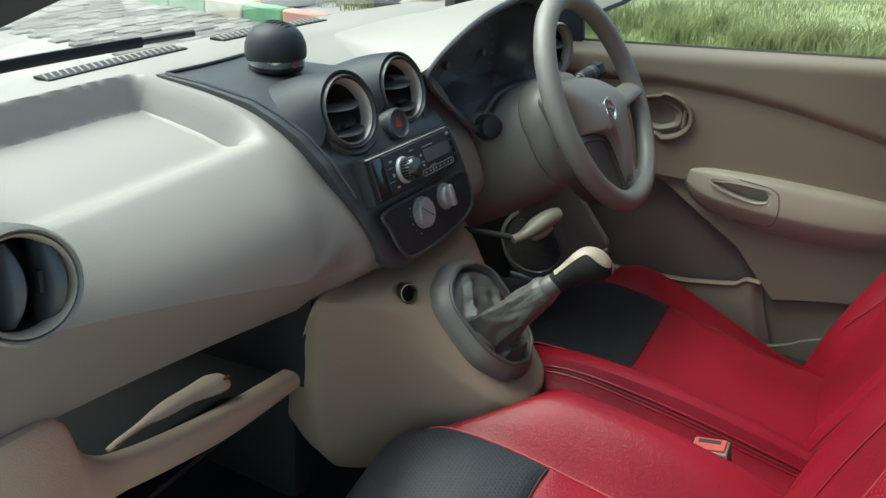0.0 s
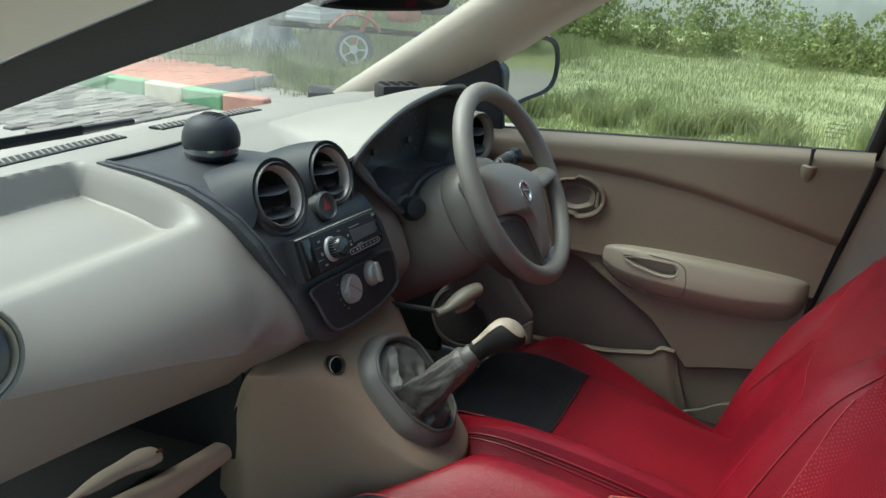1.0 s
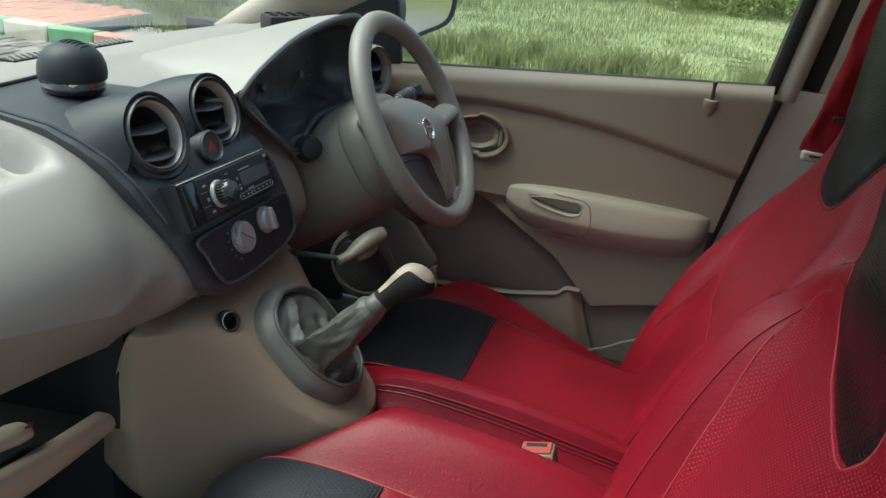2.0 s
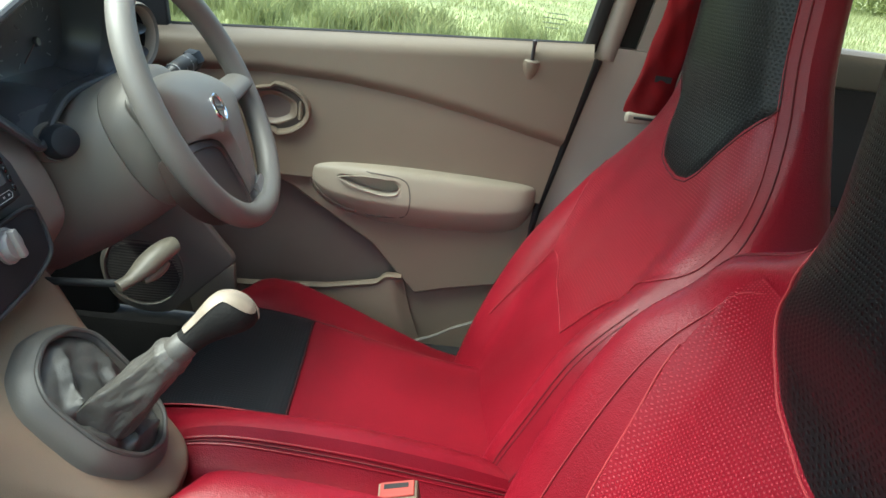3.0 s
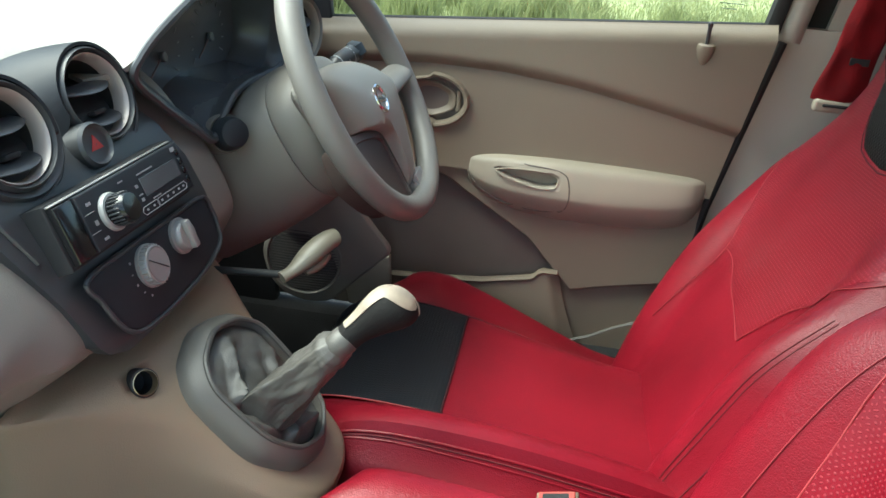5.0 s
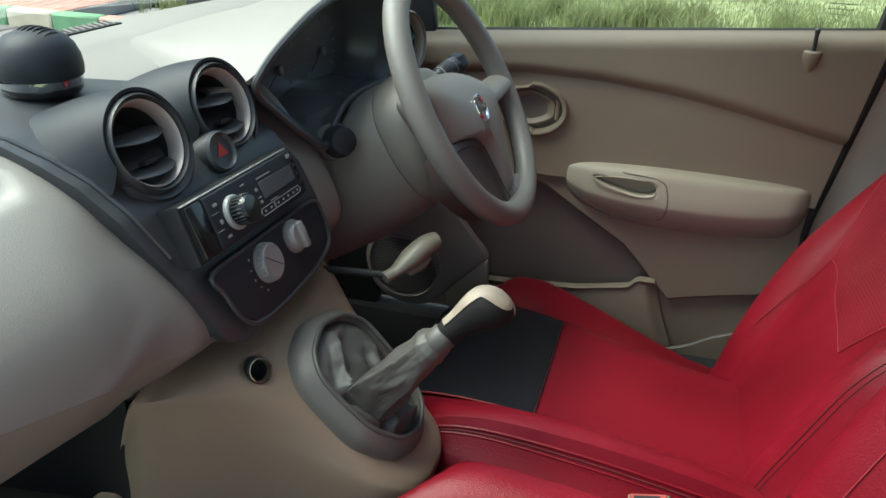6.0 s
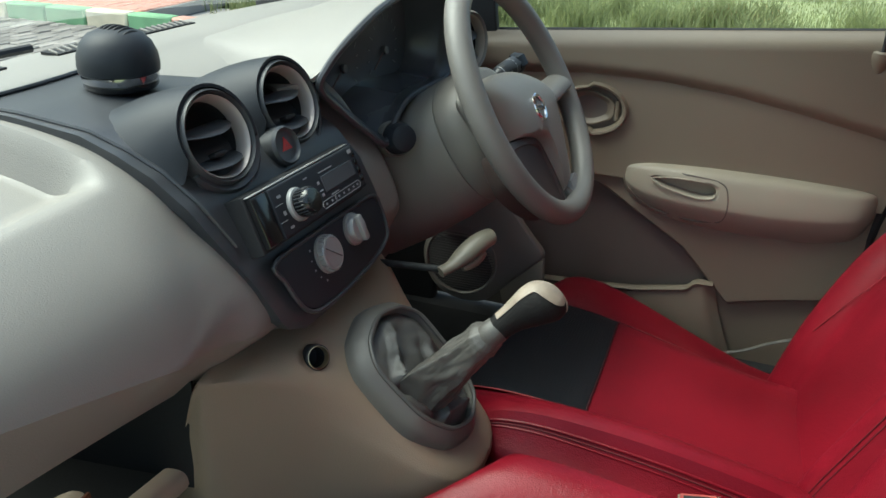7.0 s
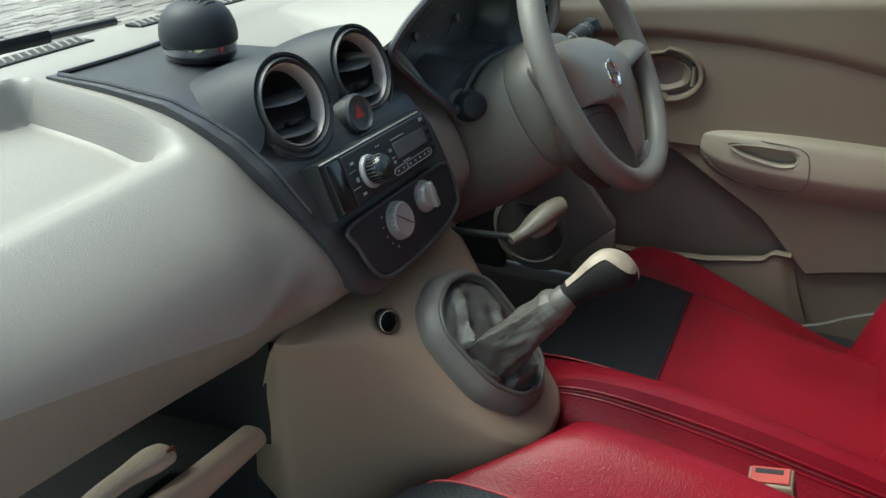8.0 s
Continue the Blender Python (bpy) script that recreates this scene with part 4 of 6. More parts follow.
column = thing("steering_column", "grey brown steering column cover with stalks", "steering column")
AX = Vector((0, math.cos(TILT), -math.sin(TILT)))
cm = facing(WC, -AX)
def column_ring(h, hx, up, down):
    """A section of the cover: wider than high, deeper below the axis than above it."""
    ring = []
    for k in range(56):
        w = math.tau * k / 56
        c_, s_ = math.cos(w), math.sin(w)
        ring.append(cm @ Vector((hx * math.copysign(abs(c_) ** 0.8, c_), (up if s_ > 0 else down) * math.copysign(abs(s_) ** 0.85, s_), h)))
    return ring


part("cover", loft([column_ring(*q) for q in ((-0.27, 0.098, 0.045, 0.125), (-0.20, 0.102, 0.055, 0.122), (-0.14, 0.100, 0.062, 0.115), (-0.100, 0.095, 0.066, 0.107), (-0.093, 0.0925, 0.064, 0.104), (-0.092, 0.085, 0.06, 0.098))]), COLUMN, column)
part("wheel_shroud", loft([column_ring(*q) for q in ((-0.0925, 0.085, 0.06, 0.098), (-0.0915, 0.0935, 0.065, 0.105), (-0.085, 0.095, 0.066, 0.106), (-0.065, 0.091, 0.063, 0.099), (-0.052, 0.084, 0.058, 0.088), (-0.046, 0.07, 0.05, 0.075), (-0.044, 0.04, 0.03, 0.04))]), COLUMN, column, "smooth shroud behind the wheel")
part("ignition_lock", lathe([(0.001, 0.006), (0.010, 0.006), (0.0155, 0.003), (0.0180, -0.004), (0.0195, -0.02), (0.0205, -0.05), (0.001, -0.05)], facing((0.236, -0.002, 0.935), (-0.62, -0.72, 0.30)), 32), BLACK_SATIN, column, "black ignition lock")
part("lock_collar", lathe([(0.0195, -0.018), (0.0215, -0.016), (0.0225, -0.022), (0.0225, -0.045), (0.019, -0.045)], facing((0.236, -0.002, 0.935), (-0.62, -0.72, 0.30)), 32), COLUMN, column, "smooth collar round the lock")
stalk = part("wiper_stalk", tube(smooth_line([(0.42, -0.03, 0.948), (0.455, -0.038, 0.957), (0.48, -0.046, 0.963), (0.505, -0.053, 0.968), (0.522, -0.057, 0.971)], 20), 0.008, 14, taper=lambda t: 0.007 + 0.006 * ease(0.35, 0.6, t)), BLACK, column, "black stalk")
tipm = facing((0.522, -0.057, 0.971), (0.95, -0.25, 0.17))
part("stalk_end", lathe([(0.001, -0.002), (0.0145, -0.002), (0.0150, 0.002), (0.0150, 0.014), (0.0125, 0.018), (0.001, 0.0185)], tipm, 6), BLACK_SATIN, column, "six-sided black stalk end")
for k in (0.46, 0.60, 0.74):
    q = Vector((0.42, -0.03, 0.948)).lerp(Vector((0.522, -0.057, 0.971)), k + 0.14)
    part("stalk_ring", lathe([(0.0118, -0.001), (0.0136, -0.001), (0.0136, 0.001), (0.0118, 0.001)], facing(q, (0.95, -0.25, 0.2)), 20), PRINT, column, "pale mark round the stalk")
part("knee_panel", sheet(lambda u, v: (0.20 + 0.44 * u, 0.075 + 0.04 * v - 0.02 * math.sin(math.pi * u), 0.905 - 0.20 * v), 20, 12, 0.006), COLUMN, dashboard)


# ---- seats ----
def sect(rows, s):
    """Smooth values between rows (s, values...)."""
    ks = [r[0] for r in rows]
    if s <= ks[0]:
        return rows[0][1:]
    for i in range(len(rows) - 1):
        if s <= ks[i + 1]:
            t = (s - ks[i]) / (ks[i + 1] - ks[i])
            a, b, c, d = rows[max(i - 1, 0)][1:], rows[i][1:], rows[i + 1][1:], rows[min(i + 2, len(rows) - 1)][1:]
            return [0.5 * (2 * b[k] + (c[k] - a[k]) * t + (2 * a[k] - 5 * b[k] + 4 * c[k] - d[k]) * t * t + (3 * b[k] - a[k] - 3 * c[k] + d[k]) * t ** 3) for k in range(len(b))]
    return rows[-1][1:]


# cushion: s runs from the front edge to the back; y, height of the middle, half width, rise of the side rolls
CUSH = [(0.0, -0.055, 0.54, 0.235, 0.0), (0.06, -0.062, 0.585, 0.245, 0.01), (0.16, -0.095, 0.614, 0.25, 0.022), (0.35, -0.19, 0.62, 0.252, 0.035), (0.6, -0.33, 0.605, 0.252, 0.045), (0.85, -0.46, 0.585, 0.25, 0.045), (1.0, -0.56, 0.575, 0.245, 0.03)]
# back: s from foot to top; y, z, inner and outer half width, forward push of the inner and outer bolster, fall of the edges, depth
BACK = [(0.0, -0.500, 0.540, 0.215, 0.205, 0.02, 0.02, 0.01, 0.10), (0.12, -0.545, 0.640, 0.240, 0.215, 0.045, 0.035, 0.01, 0.11), (0.28, -0.605, 0.765, 0.262, 0.235, 0.055, 0.033, 0.01, 0.11),
        (0.42, -0.655, 0.865, 0.268, 0.240, 0.050, 0.024, 0.015, 0.11), (0.52, -0.686, 0.930, 0.258, 0.215, 0.030, 0.016, 0.025, 0.105), (0.60, -0.704, 0.985, 0.226, 0.180, 0.012, 0.006, 0.035, 0.075),
        (0.68, -0.716, 1.04, 0.196, 0.145, 0.0, 0.0, 0.035, 0.055), (0.78, -0.718, 1.11, 0.172, 0.122, 0.0, 0.0, 0.035, 0.045), (0.90, -0.718, 1.20, 0.155, 0.105, 0.0, 0.0, 0.04, 0.042),
        (0.97, -0.731, 1.258, 0.130, 0.09, 0.0, 0.0, 0.04, 0.04), (1.0, -0.751, 1.285, 0.09, 0.07, 0.0, 0.0, 0.03, 0.05)]


def roll_shape(a):
    """Rise of the side roll across the seat, a in -1..1."""
    return ease(0.52, 0.86, abs(a)) * (1 - 0.9 * ease(0.9, 1.0, abs(a)) ** 2)


def cushion_at(a, s, out=0.0, door=1):
    y, z, hw, rise = sect(CUSH, s)
    z = z + rise * roll_shape(a) * (1.1 if a * door < 0 else 0.25) - 0.006 * math.cos(math.pi * a * 0.9) + out
    z -= 0.0035 * ease(0.1, 0.0, abs(abs(a) - 0.565)) * (out == 0)
    z -= 0.07 * ease(0.25, 0.95, s) * ease(0.35, 0.85, a * door)
    z += 0.03 * ease(-0.3, 0.7, a) * (door < 0)
    inner = door < 0 < a
    y -= (0.24 if inner else 0.10) * ease(0.40 if inner else 0.45, 1.0, abs(a)) * max(0.0, 1 - s / 0.7) ** 2
    return Vector((a * hw, y, z))


def back_roll(a):
    return ease(0.5, 0.84, abs(a)) * (1 - 0.55 * ease(0.84, 1.0, abs(a)))


def back_at(a, s, out=0.0, door=1):
    """A point of the backrest's face; door is the side of the seat that faces its door."""
    y, z, wi, wo, pi_, po, fall, _ = sect(BACK, s)
    y2, z2 = sect(BACK, min(1, s + 0.02))[:2]
    y1, z1 = sect(BACK, max(0, s - 0.02))[:2]
    d = Vector((0, y2 - y1, z2 - z1)).normalized()
    n = Vector((0, d.z, -d.y))
    inside = a * door < 0
    w, p = (wi, pi_) if inside else (wo, po)
    if door > 0:
        p *= 1 - 0.45 * ease(0.25, 0.45, s)
    else:
        y += 0.032 * ease(0.5, 0.68, s)
        w = w * (1 - 0.45 * ease(0.55, 0.68, s)) if inside else wi * (1 - 0.1 * ease(0.5, 0.7, s))
    push = p * back_roll(a) - fall * abs(a) ** 3.5
    push -= 0.003 * ease(0.08, 0, abs(abs(a) - 0.62)) * (s < 0.5) * (out == 0)
    # slack of the cover: shallow creases running across towards the bolsters
    push += 0.0016 * math.sin(21 * s + 3.1 * a + 2 * math.sin(4 * a)) * math.sin(2.3 * a + 5 * s) * ease(0.62, 0.4, s)
    return Vector((a * w, y, z)) + n * (push + out)


def wrap_ring(front, back_shift, n=60, bulge=0.006):
    """A closed ring: across the front face and round a body behind it, with swelling flanks."""
    f = [front(-1 + 2 * i / n) for i in range(n + 1)]
    flank = [(0.04, 0.35), (0.12, 0.8), (0.3, 1.0), (0.6, 0.9), (0.85, 0.3)]
    e = [f[-1] + back_shift * k + Vector((bulge * h, 0, 0)) for k, h in flank]
    b = [f[-1].lerp(f[0], k / 8) * 1.0 + back_shift for k in range(9)]
    b = [Vector((p.x * 0.96, p.y, p.z)) for p in b]
    g = [f[0] + back_shift * k - Vector((bulge * h, 0, 0)) for k, h in flank[::-1]]
    return f + e + b + g


def seat_panel(at, a0, a1, s0, s1, out, nu=24, nv=40, wide=0.25, long=0.82):
    if callable(s0):
        lo = s0
    else:
        lo = lambda a: s0
    def f(u, v):
        a = a0 + (a1 - a0) * u
        edge = min(u, 1 - u, v, 1 - v)
        return at(a, lo(a) + (s1 - lo(a)) * v, out * ease(-0.02, 0.05, edge) + 0.0002)
    
    def uvs(u, v):
        a = a0 + (a1 - a0) * u
        return (a * wide, (lo(a) + (s1 - lo(a)) * v) * long)
    return sheet(f, nu, nv, 0.0, uvs=uvs)


def curve_of(points):
    """A height by a across the seat, straight between the points."""
    def f(a):
        if a <= points[0][0]:
            return points[0][1]
        for (aa, sa), (ab, sb) in zip(points, points[1:]):
            if a <= ab:
                return sa + (sb - sa) * (a - aa) / (ab - aa)
        return points[-1][1]
    return f


def seam_line(at, points, n, out):
    """A thread along (a, s) points of a seat face."""
    return [at(q.x, q.y, out) for q in smooth_line([(a, s, 0) for a, s in points], n)]


def make_seat(name, label, at, lean, upright=0.0, door=1):
    seat = thing(name, label, "car seat", group="front seats")
    ca = lambda a, s, out=0.0: cushion_at(a, s, out, door)
    ba = lambda a, s, out=0.0: back_at(a, s, out, door)
    cush = part("cushion", loft([wrap_ring(lambda a: ca(a, i / 48), Vector((0, 0, -0.13)), 60, 0.018 if door > 0 else 0.006) for i in range(49)]), RED, seat, "red leatherette cushion")
    part("front_insert", seat_panel(ca, -0.565, 0.565, 0.06, 0.475, 0.003, long=0.55), BLACK_FINE, cush, "black punched leatherette panel")
    part("centre_panel", seat_panel(ca, -0.565, 0.565, 0.479, 0.98, 0.004), RED, cush)
    part("cross_seam", tube([ca(-0.56 + 1.12 * i / 40, 0.477, 0.0035) for i in range(41)], 0.0012, 6), BLACK_THREAD, cush)
    if door > 0:
        side = lambda a, out: [ca(-door * a, 0.05 + 0.92 * i / 60) + Vector((-out, 0, out * 0.5)) for i in range(61)]
        for a in (0.958, 0.97):
            part("welt", tube(side(a, -0.0006), 0.0018, 8), RED, cush)
            part("roll_stitch", tube(side(a + 0.006, 0.0002), 0.0008, 6), RED_THREAD, cush)
    for a in (-0.57, 0.57):
        part("seam", tube([ca(a, 0.06 + 0.92 * i / 40, 0.001) for i in range(41)], 0.0012, 6), PIPING if a * door < 0 else RED_THREAD, cush)
    back = part("backrest", loft([wrap_ring(lambda a: ba(a, i / 80), Vector((0, -0.93, -0.2)) * sect(BACK, i / 80)[7], 64, 0.010) for i in range(81)]), RED, seat, "red leatherette backrest")
    if door > 0:
        yoke = [(-0.90, 0.455), (-0.66, 0.385), (-0.44, 0.325), (-0.28, 0.24), (0.09, 0.262), (0.3, 0.279), (0.58, 0.29), (0.70, 0.39), (0.85, 0.48)]
        tip = [(-0.92, 0.715), (-0.86, 0.698), (-0.7, 0.66), (-0.56, 0.617), (-0.45, 0.576), (-0.37, 0.556), (-0.25, 0.549), (-0.1, 0.553), (0.03, 0.562), (0.12, 0.582), (0.2, 0.612), (0.31, 0.674), (0.5, 0.70), (0.9, 0.72)]
        seams = [[(0.85, 0.48), (0.70, 0.392), (0.58, 0.29), (0.64, 0.196), (0.70, 0.123)], [(0.58, 0.29), (0.36, 0.286), (0.09, 0.262), (-0.28, 0.24)], [(-0.28, 0.24), (-0.44, 0.325), (-0.66, 0.385), (-0.88, 0.44), (-0.93, 0.507), (-0.93, 0.6), (-0.91, 0.7), (-0.92, 0.85), (-0.92, 0.96)]]
        welt = []
    else:
        yoke = [(-0.85, 0.50), (-0.62, 0.40), (-0.4, 0.12), (0.0, 0.10), (0.50, 0.10), (0.59, 0.24), (0.63, 0.37), (0.67, 0.46), (0.69, 0.515)]
        tip = [(-0.95, 0.74), (-0.6, 0.70), (-0.42, 0.63), (-0.26, 0.555), (-0.2, 0.515), (-0.15, 0.487), (-0.08, 0.483), (0.03, 0.488), (0.12, 0.498), (0.24, 0.512), (0.36, 0.54), (0.48, 0.585), (0.56, 0.62), (0.75, 0.66), (0.95, 0.68)]
        seams = [[(0.70, 0.10), (0.70, 0.288), (0.70, 0.45), (0.69, 0.517), (0.66, 0.558), (0.6, 0.585)], [(0.53, 0.10), (0.60, 0.27), (0.63, 0.37), (0.67, 0.46)], [(-0.62, 0.10), (-0.62, 0.4), (-0.85, 0.5)]]
        welt = [seams[1]]
    yoke_of, tip_of = curve_of(yoke), curve_of(tip)
    lo, hi = yoke[0][0], yoke[-1][0]
    part("punched_panel", seat_panel(ba, lo, hi, yoke_of, 0.72 if door > 0 else 0.60, 0.0016, 48, 48), RED_DOT, back, "punched red leatherette panel")
    part("headrest_insert", seat_panel(ba, -0.92, 0.92, tip_of, 0.975, 0.0045, 60, 40, wide=0.17), BLACK_LEATHER, back, "black punched leatherette headrest panel")
    part("headrest_seam", tube([ba(-0.92 + 1.84 * i / 90, tip_of(-0.92 + 1.84 * i / 90) - 0.003, 0.002) for i in range(91)], 0.0009, 6), BLACK_THREAD if door > 0 else PIPING, back)
    for pts in seams:
        part("seam", tube(seam_line(ba, pts, 60, 0.0012), 0.0009 if pts in welt else 0.0007, 6), PIPING if pts in welt else PINK, back)
    for sg in (-1, 1):
        part("edge_stitch", tube([ba(sg * 0.985, 0.04 + 0.9 * i / 60, 0.001) for i in range(61)], 0.0009, 6), RED_THREAD, back)
        part("edge_stitch", tube([ca(sg * 0.985, 0.04 + 0.94 * i / 50, -0.002) for i in range(51)], 0.0014, 6), RED_THREAD, cush)
    if door > 0:
        for k in (0.890, 0.905):
            part("roll_stitch", tube([ba(-k, 0.05 + 0.33 * i / 60, 0.0003) for i in range(61)], 0.0006, 6), RED_THREAD, back)
    hinge = Matrix.Translation((0, -0.5, 0.56))
    back.matrix_local = hinge @ pose(0, 0, 0, -upright) @ hinge.inverted()
    part("seat_base", box((0.42, 0.42, 0.16), (0, -0.32, 0.39), 0.02), BLACK_MATT, seat)
    seat.matrix_basis = Matrix.Translation(at) @ pose(0, 0, 0, 0, lean, 0)
    return seat


make_seat("driver_seat", "red and black leatherette driver seat with tall headrest", (0.34 - 0.62 * math.sin(radians(4.0)), 0.0, 0.004), 4.0, 0, 1)
make_seat("passenger_seat", "red and black leatherette passenger seat, with its headrest panel near", (-0.225, 0.02, 0.012), 0, 5, -1)

# buckle between the seats
buckle = thing("seat_belt_buckle", "beige seat belt buckle with a red release button", "seat belt buckle")
bk = facing((0.05, -0.398, 0.664), (-0.05, 0.25, 1), (0, 1, 0))
part("housing", slab([(-0.014, -0.021), (0.014, -0.021), (0.014, 0.021), (-0.014, 0.021)], bk @ Matrix.Translation((0, 0, -0.09)), 0.09, 0.004), BEIGE_DOOR, buckle)
part("button", box((0.022, 0.036, 0.003), (0, 0, 0), 0.001, 1), mat("red button", (0.34, 0.055, 0.042), 0.45), buckle, "red release button").matrix_local = bk @ Matrix.Translation((0, 0, 0.001))
part("slot", box((0.007, 0.026, 0.001), (0, 0, 0), 0.0004, 1), BLACK_MATT, buckle, "dark belt slot").matrix_local = bk @ Matrix.Translation((0.004, 0.001, 0.0024))

# ---- driver's door ----
def belt_z(y):
    return 0.985 - 0.078 * y


def rear_y(z):
    return -0.602 - 0.2 * (z - 0.75) if z > 0.75 else -0.602 + 0.12 * (0.75 - z)


def swage_z(y):
    pts = [(0.14, 0.915), (-0.015, 0.938), (-0.14, 0.948), (-0.261, 0.946), (-0.37, 0.935), (-0.473, 0.917), (-0.622, 0.885)]
    for (ya, za), (yb, zb) in zip(pts, pts[1:]):
        if y >= yb:
            return za + (zb - za) * (y - ya) / (yb - ya)
    return pts[-1][1]


def door_x(y, z):
    x = 0.676
    top = belt_z(y)
    x -= 0.012 * ease(swage_z(y) - 0.008, swage_z(y) + 0.010, z)
    x += 0.02 * ease(top - 0.02, top, z) ** 2
    x -= 0.008 * ease(0.80, 0.70, z)
    return x


door = thing("driver_door", "tan plastic driver door trim with armrest, pull and map pocket", "car door")


def front_edge(z):
    """Where the trim ends above the map pocket."""
    pts = [(0.43, -0.455), (0.489, -0.446), (0.571, -0.411), (0.662, -0.323), (0.751, -0.174), (0.768, -0.12), (0.772, 0.13)]
    for (za, ya), (zb, yb) in zip(pts, pts[1:]):
        if z <= zb:
            return ya + (yb - ya) * max(0, z - za) / (zb - za)
    return 1.0


def trim_lower(u, v):
    low_z = 0.566 + 0.042 * u
    z = low_z + (0.77 - low_z) * v
    y0, y1 = front_edge(z), rear_y(z)
    y = y0 + (y1 - y0) * u
    return (door_x(y, z) + 0.016 * ease(0.03, 0.0, u) ** 2 + 0.010 * ease(0.04, 0.0, v) ** 2, y, z)


def trim_upper(u, v):
    z = 0.77 + (belt_z(0) - 0.77) * v
    y = 0.13 + (rear_y(z) - 0.13) * u
    z = 0.77 + (belt_z(y) - 0.77) * v
    return (door_x(y, z), y, z)


trims = [part("trim_panel", sheet(trim_upper, 100, 80, -0.012), BEIGE_DOOR, door)]
part("trim_panel", sheet(trim_lower, 60, 60, -0.012), BEIGE_DOOR, door)
part("lower_panel", sheet(lambda u, v: (0.686 - 0.004 * math.sin(math.pi * v), -0.385 - 0.26 * u, 0.40 + 0.215 * v), 20, 10, -0.01), BEIGE_DOOR, door, "recessed foot of the door")
# The recess's shade is put into this panel's darker colour.
part("pocket_panel", sheet(lambda u, v: (0.694 - 0.006 * math.sin(math.pi * v), 0.13 - 0.62 * u, 0.47 + 0.31 * v), 30, 20, -0.01), DARK_TRIM_SHADE, door, "pocket panel with its shade in the dark colour")
# armrest: end, outer edge, top, edge and bottom heights
ARM = [(-0.216, 0.672, 0.786, 0.776, 0.760), (-0.225, 0.658, 0.796, 0.768, 0.735), (-0.26, 0.645, 0.803, 0.758, 0.708), (-0.32, 0.637, 0.806, 0.753, 0.692), (-0.385, 0.635, 0.807, 0.751, 0.686), (-0.48, 0.635, 0.806, 0.752, 0.686), (-0.56, 0.640, 0.803, 0.760, 0.695), (-0.588, 0.652, 0.80, 0.770, 0.715), (-0.60, 0.668, 0.795, 0.778, 0.750)]


def arm_ring(y, x, zt, ze, zb):
    d = 0.682 - x
    o = [(0.684, zt), (0.684 - 0.45 * d, zt), (x + 0.2 * d, zt - 0.12 * (zt - ze)), (x + 0.06 * d, zt - 0.5 * (zt - ze)), (x, ze + 0.1 * (zt - ze)), (x + 0.04 * d, ze - 0.12 * (ze - zb)), (x + 0.35 * d, ze - 0.5 * (ze - zb)), (0.684, zb)]
    return smooth_line([Vector((a, y, b)) for a, b in o], 28)


rows = [sect([(i / (len(ARM) - 1), *r) for i, r in enumerate(ARM)], k / 48) for k in range(49)]
arm = part("armrest", loft([arm_ring(*r) for r in rows]), BEIGE_LIGHT, door, "light beige armrest")
cup = [(-0.265, 0.784), (-0.285, 0.7885), (-0.317, 0.790), (-0.35, 0.7885), (-0.364, 0.783), (-0.367, 0.775), (-0.361, 0.766), (-0.337, 0.763), (-0.301, 0.770), (-0.28, 0.776)]
cup = smooth_line([(-y, z, 0) for y, z in cup], 48, True)
carve(arm, slab([(q.x, q.y) for q in cup], facing((0.662, 0, 0), (-1, 0, 0)), 0.06))
part("recess_lip", tube([(0.6385 - 0.006 * ease(0.79, 0.763, q.y) + 0.003, -q.x, q.y) for q in cup], 0.0014, 8, True), BEIGE_LIGHT, arm)
line = [(-0.219, 0.776), (-0.227, 0.758), (-0.262, 0.731), (-0.323, 0.7185), (-0.371, 0.7215), (-0.385, 0.737), (-0.3845, 0.772), (-0.369, 0.793), (-0.304, 0.798)]


def arm_x(y, z):
    """Outer face of the armrest at a height."""
    k = max(range(49), key=lambda i: -abs(rows[i][0] - y))
    _, x, zt, ze, zb = rows[k]
    ring = arm_ring(y, x, zt, ze, zb)
    return min(ring[4:], key=lambda p: abs(p.z - z)).x


part("arm_groove", tube([(arm_x(q.x, q.y) + 0.0002, q.x, q.y) for q in smooth_line([(y, z, 0) for y, z in line], 60)], 0.0012, 6), DARK_TRIM_SHADE, arm)
# inner handle
hm = facing((0.660, -0.152, 0.881), (-1, 0, 0))
ell = [(0.058 * math.cos(a), (0.042 if math.cos(a) > 0 else 0.036) * math.sin(a)) for a in (2 * math.pi * k / 48 for k in range(48))]
carve(trims[0], slab([(x * 0.96, y * 0.96) for x, y in ell], hm @ Matrix.Translation((0, 0, -0.04)), 0.08))
rings = [[hm @ Vector((x * k, y * k, h)) for x, y in ell] for k, h in ((1.05, -0.010), (1.04, 0.001), (0.99, 0.005), (0.92, 0.004), (0.87, -0.002), (0.85, -0.02), (0.9, -0.02))]
hb = part("handle_bezel", loft(rings + rings[:1], cap=False), BEIGE_DOOR, door, "tan handle surround")
# The cup's colour is darkened where shade falls inside it.
part("handle_cup", loft([[hm @ Vector((x * k, y * k, h)) for x, y in ell] for k, h in ((0.88, -0.012), (0.82, -0.020), (0.6, -0.026), (0.02, -0.028))]), DARK_TRIM_SHADE, hb, "handle cup with its shade in the colour")
paddle = smooth_line([(-0.040, 0.012, 0), (-0.026, 0.026, 0), (0.0, 0.029, 0), (0.022, 0.022, 0), (0.036, 0.013, 0), (0.039, 0.0, 0), (0.036, -0.013, 0), (0.022, -0.022, 0), (0.0, -0.029, 0), (-0.026, -0.026, 0), (-0.040, -0.012, 0)], 44, True)
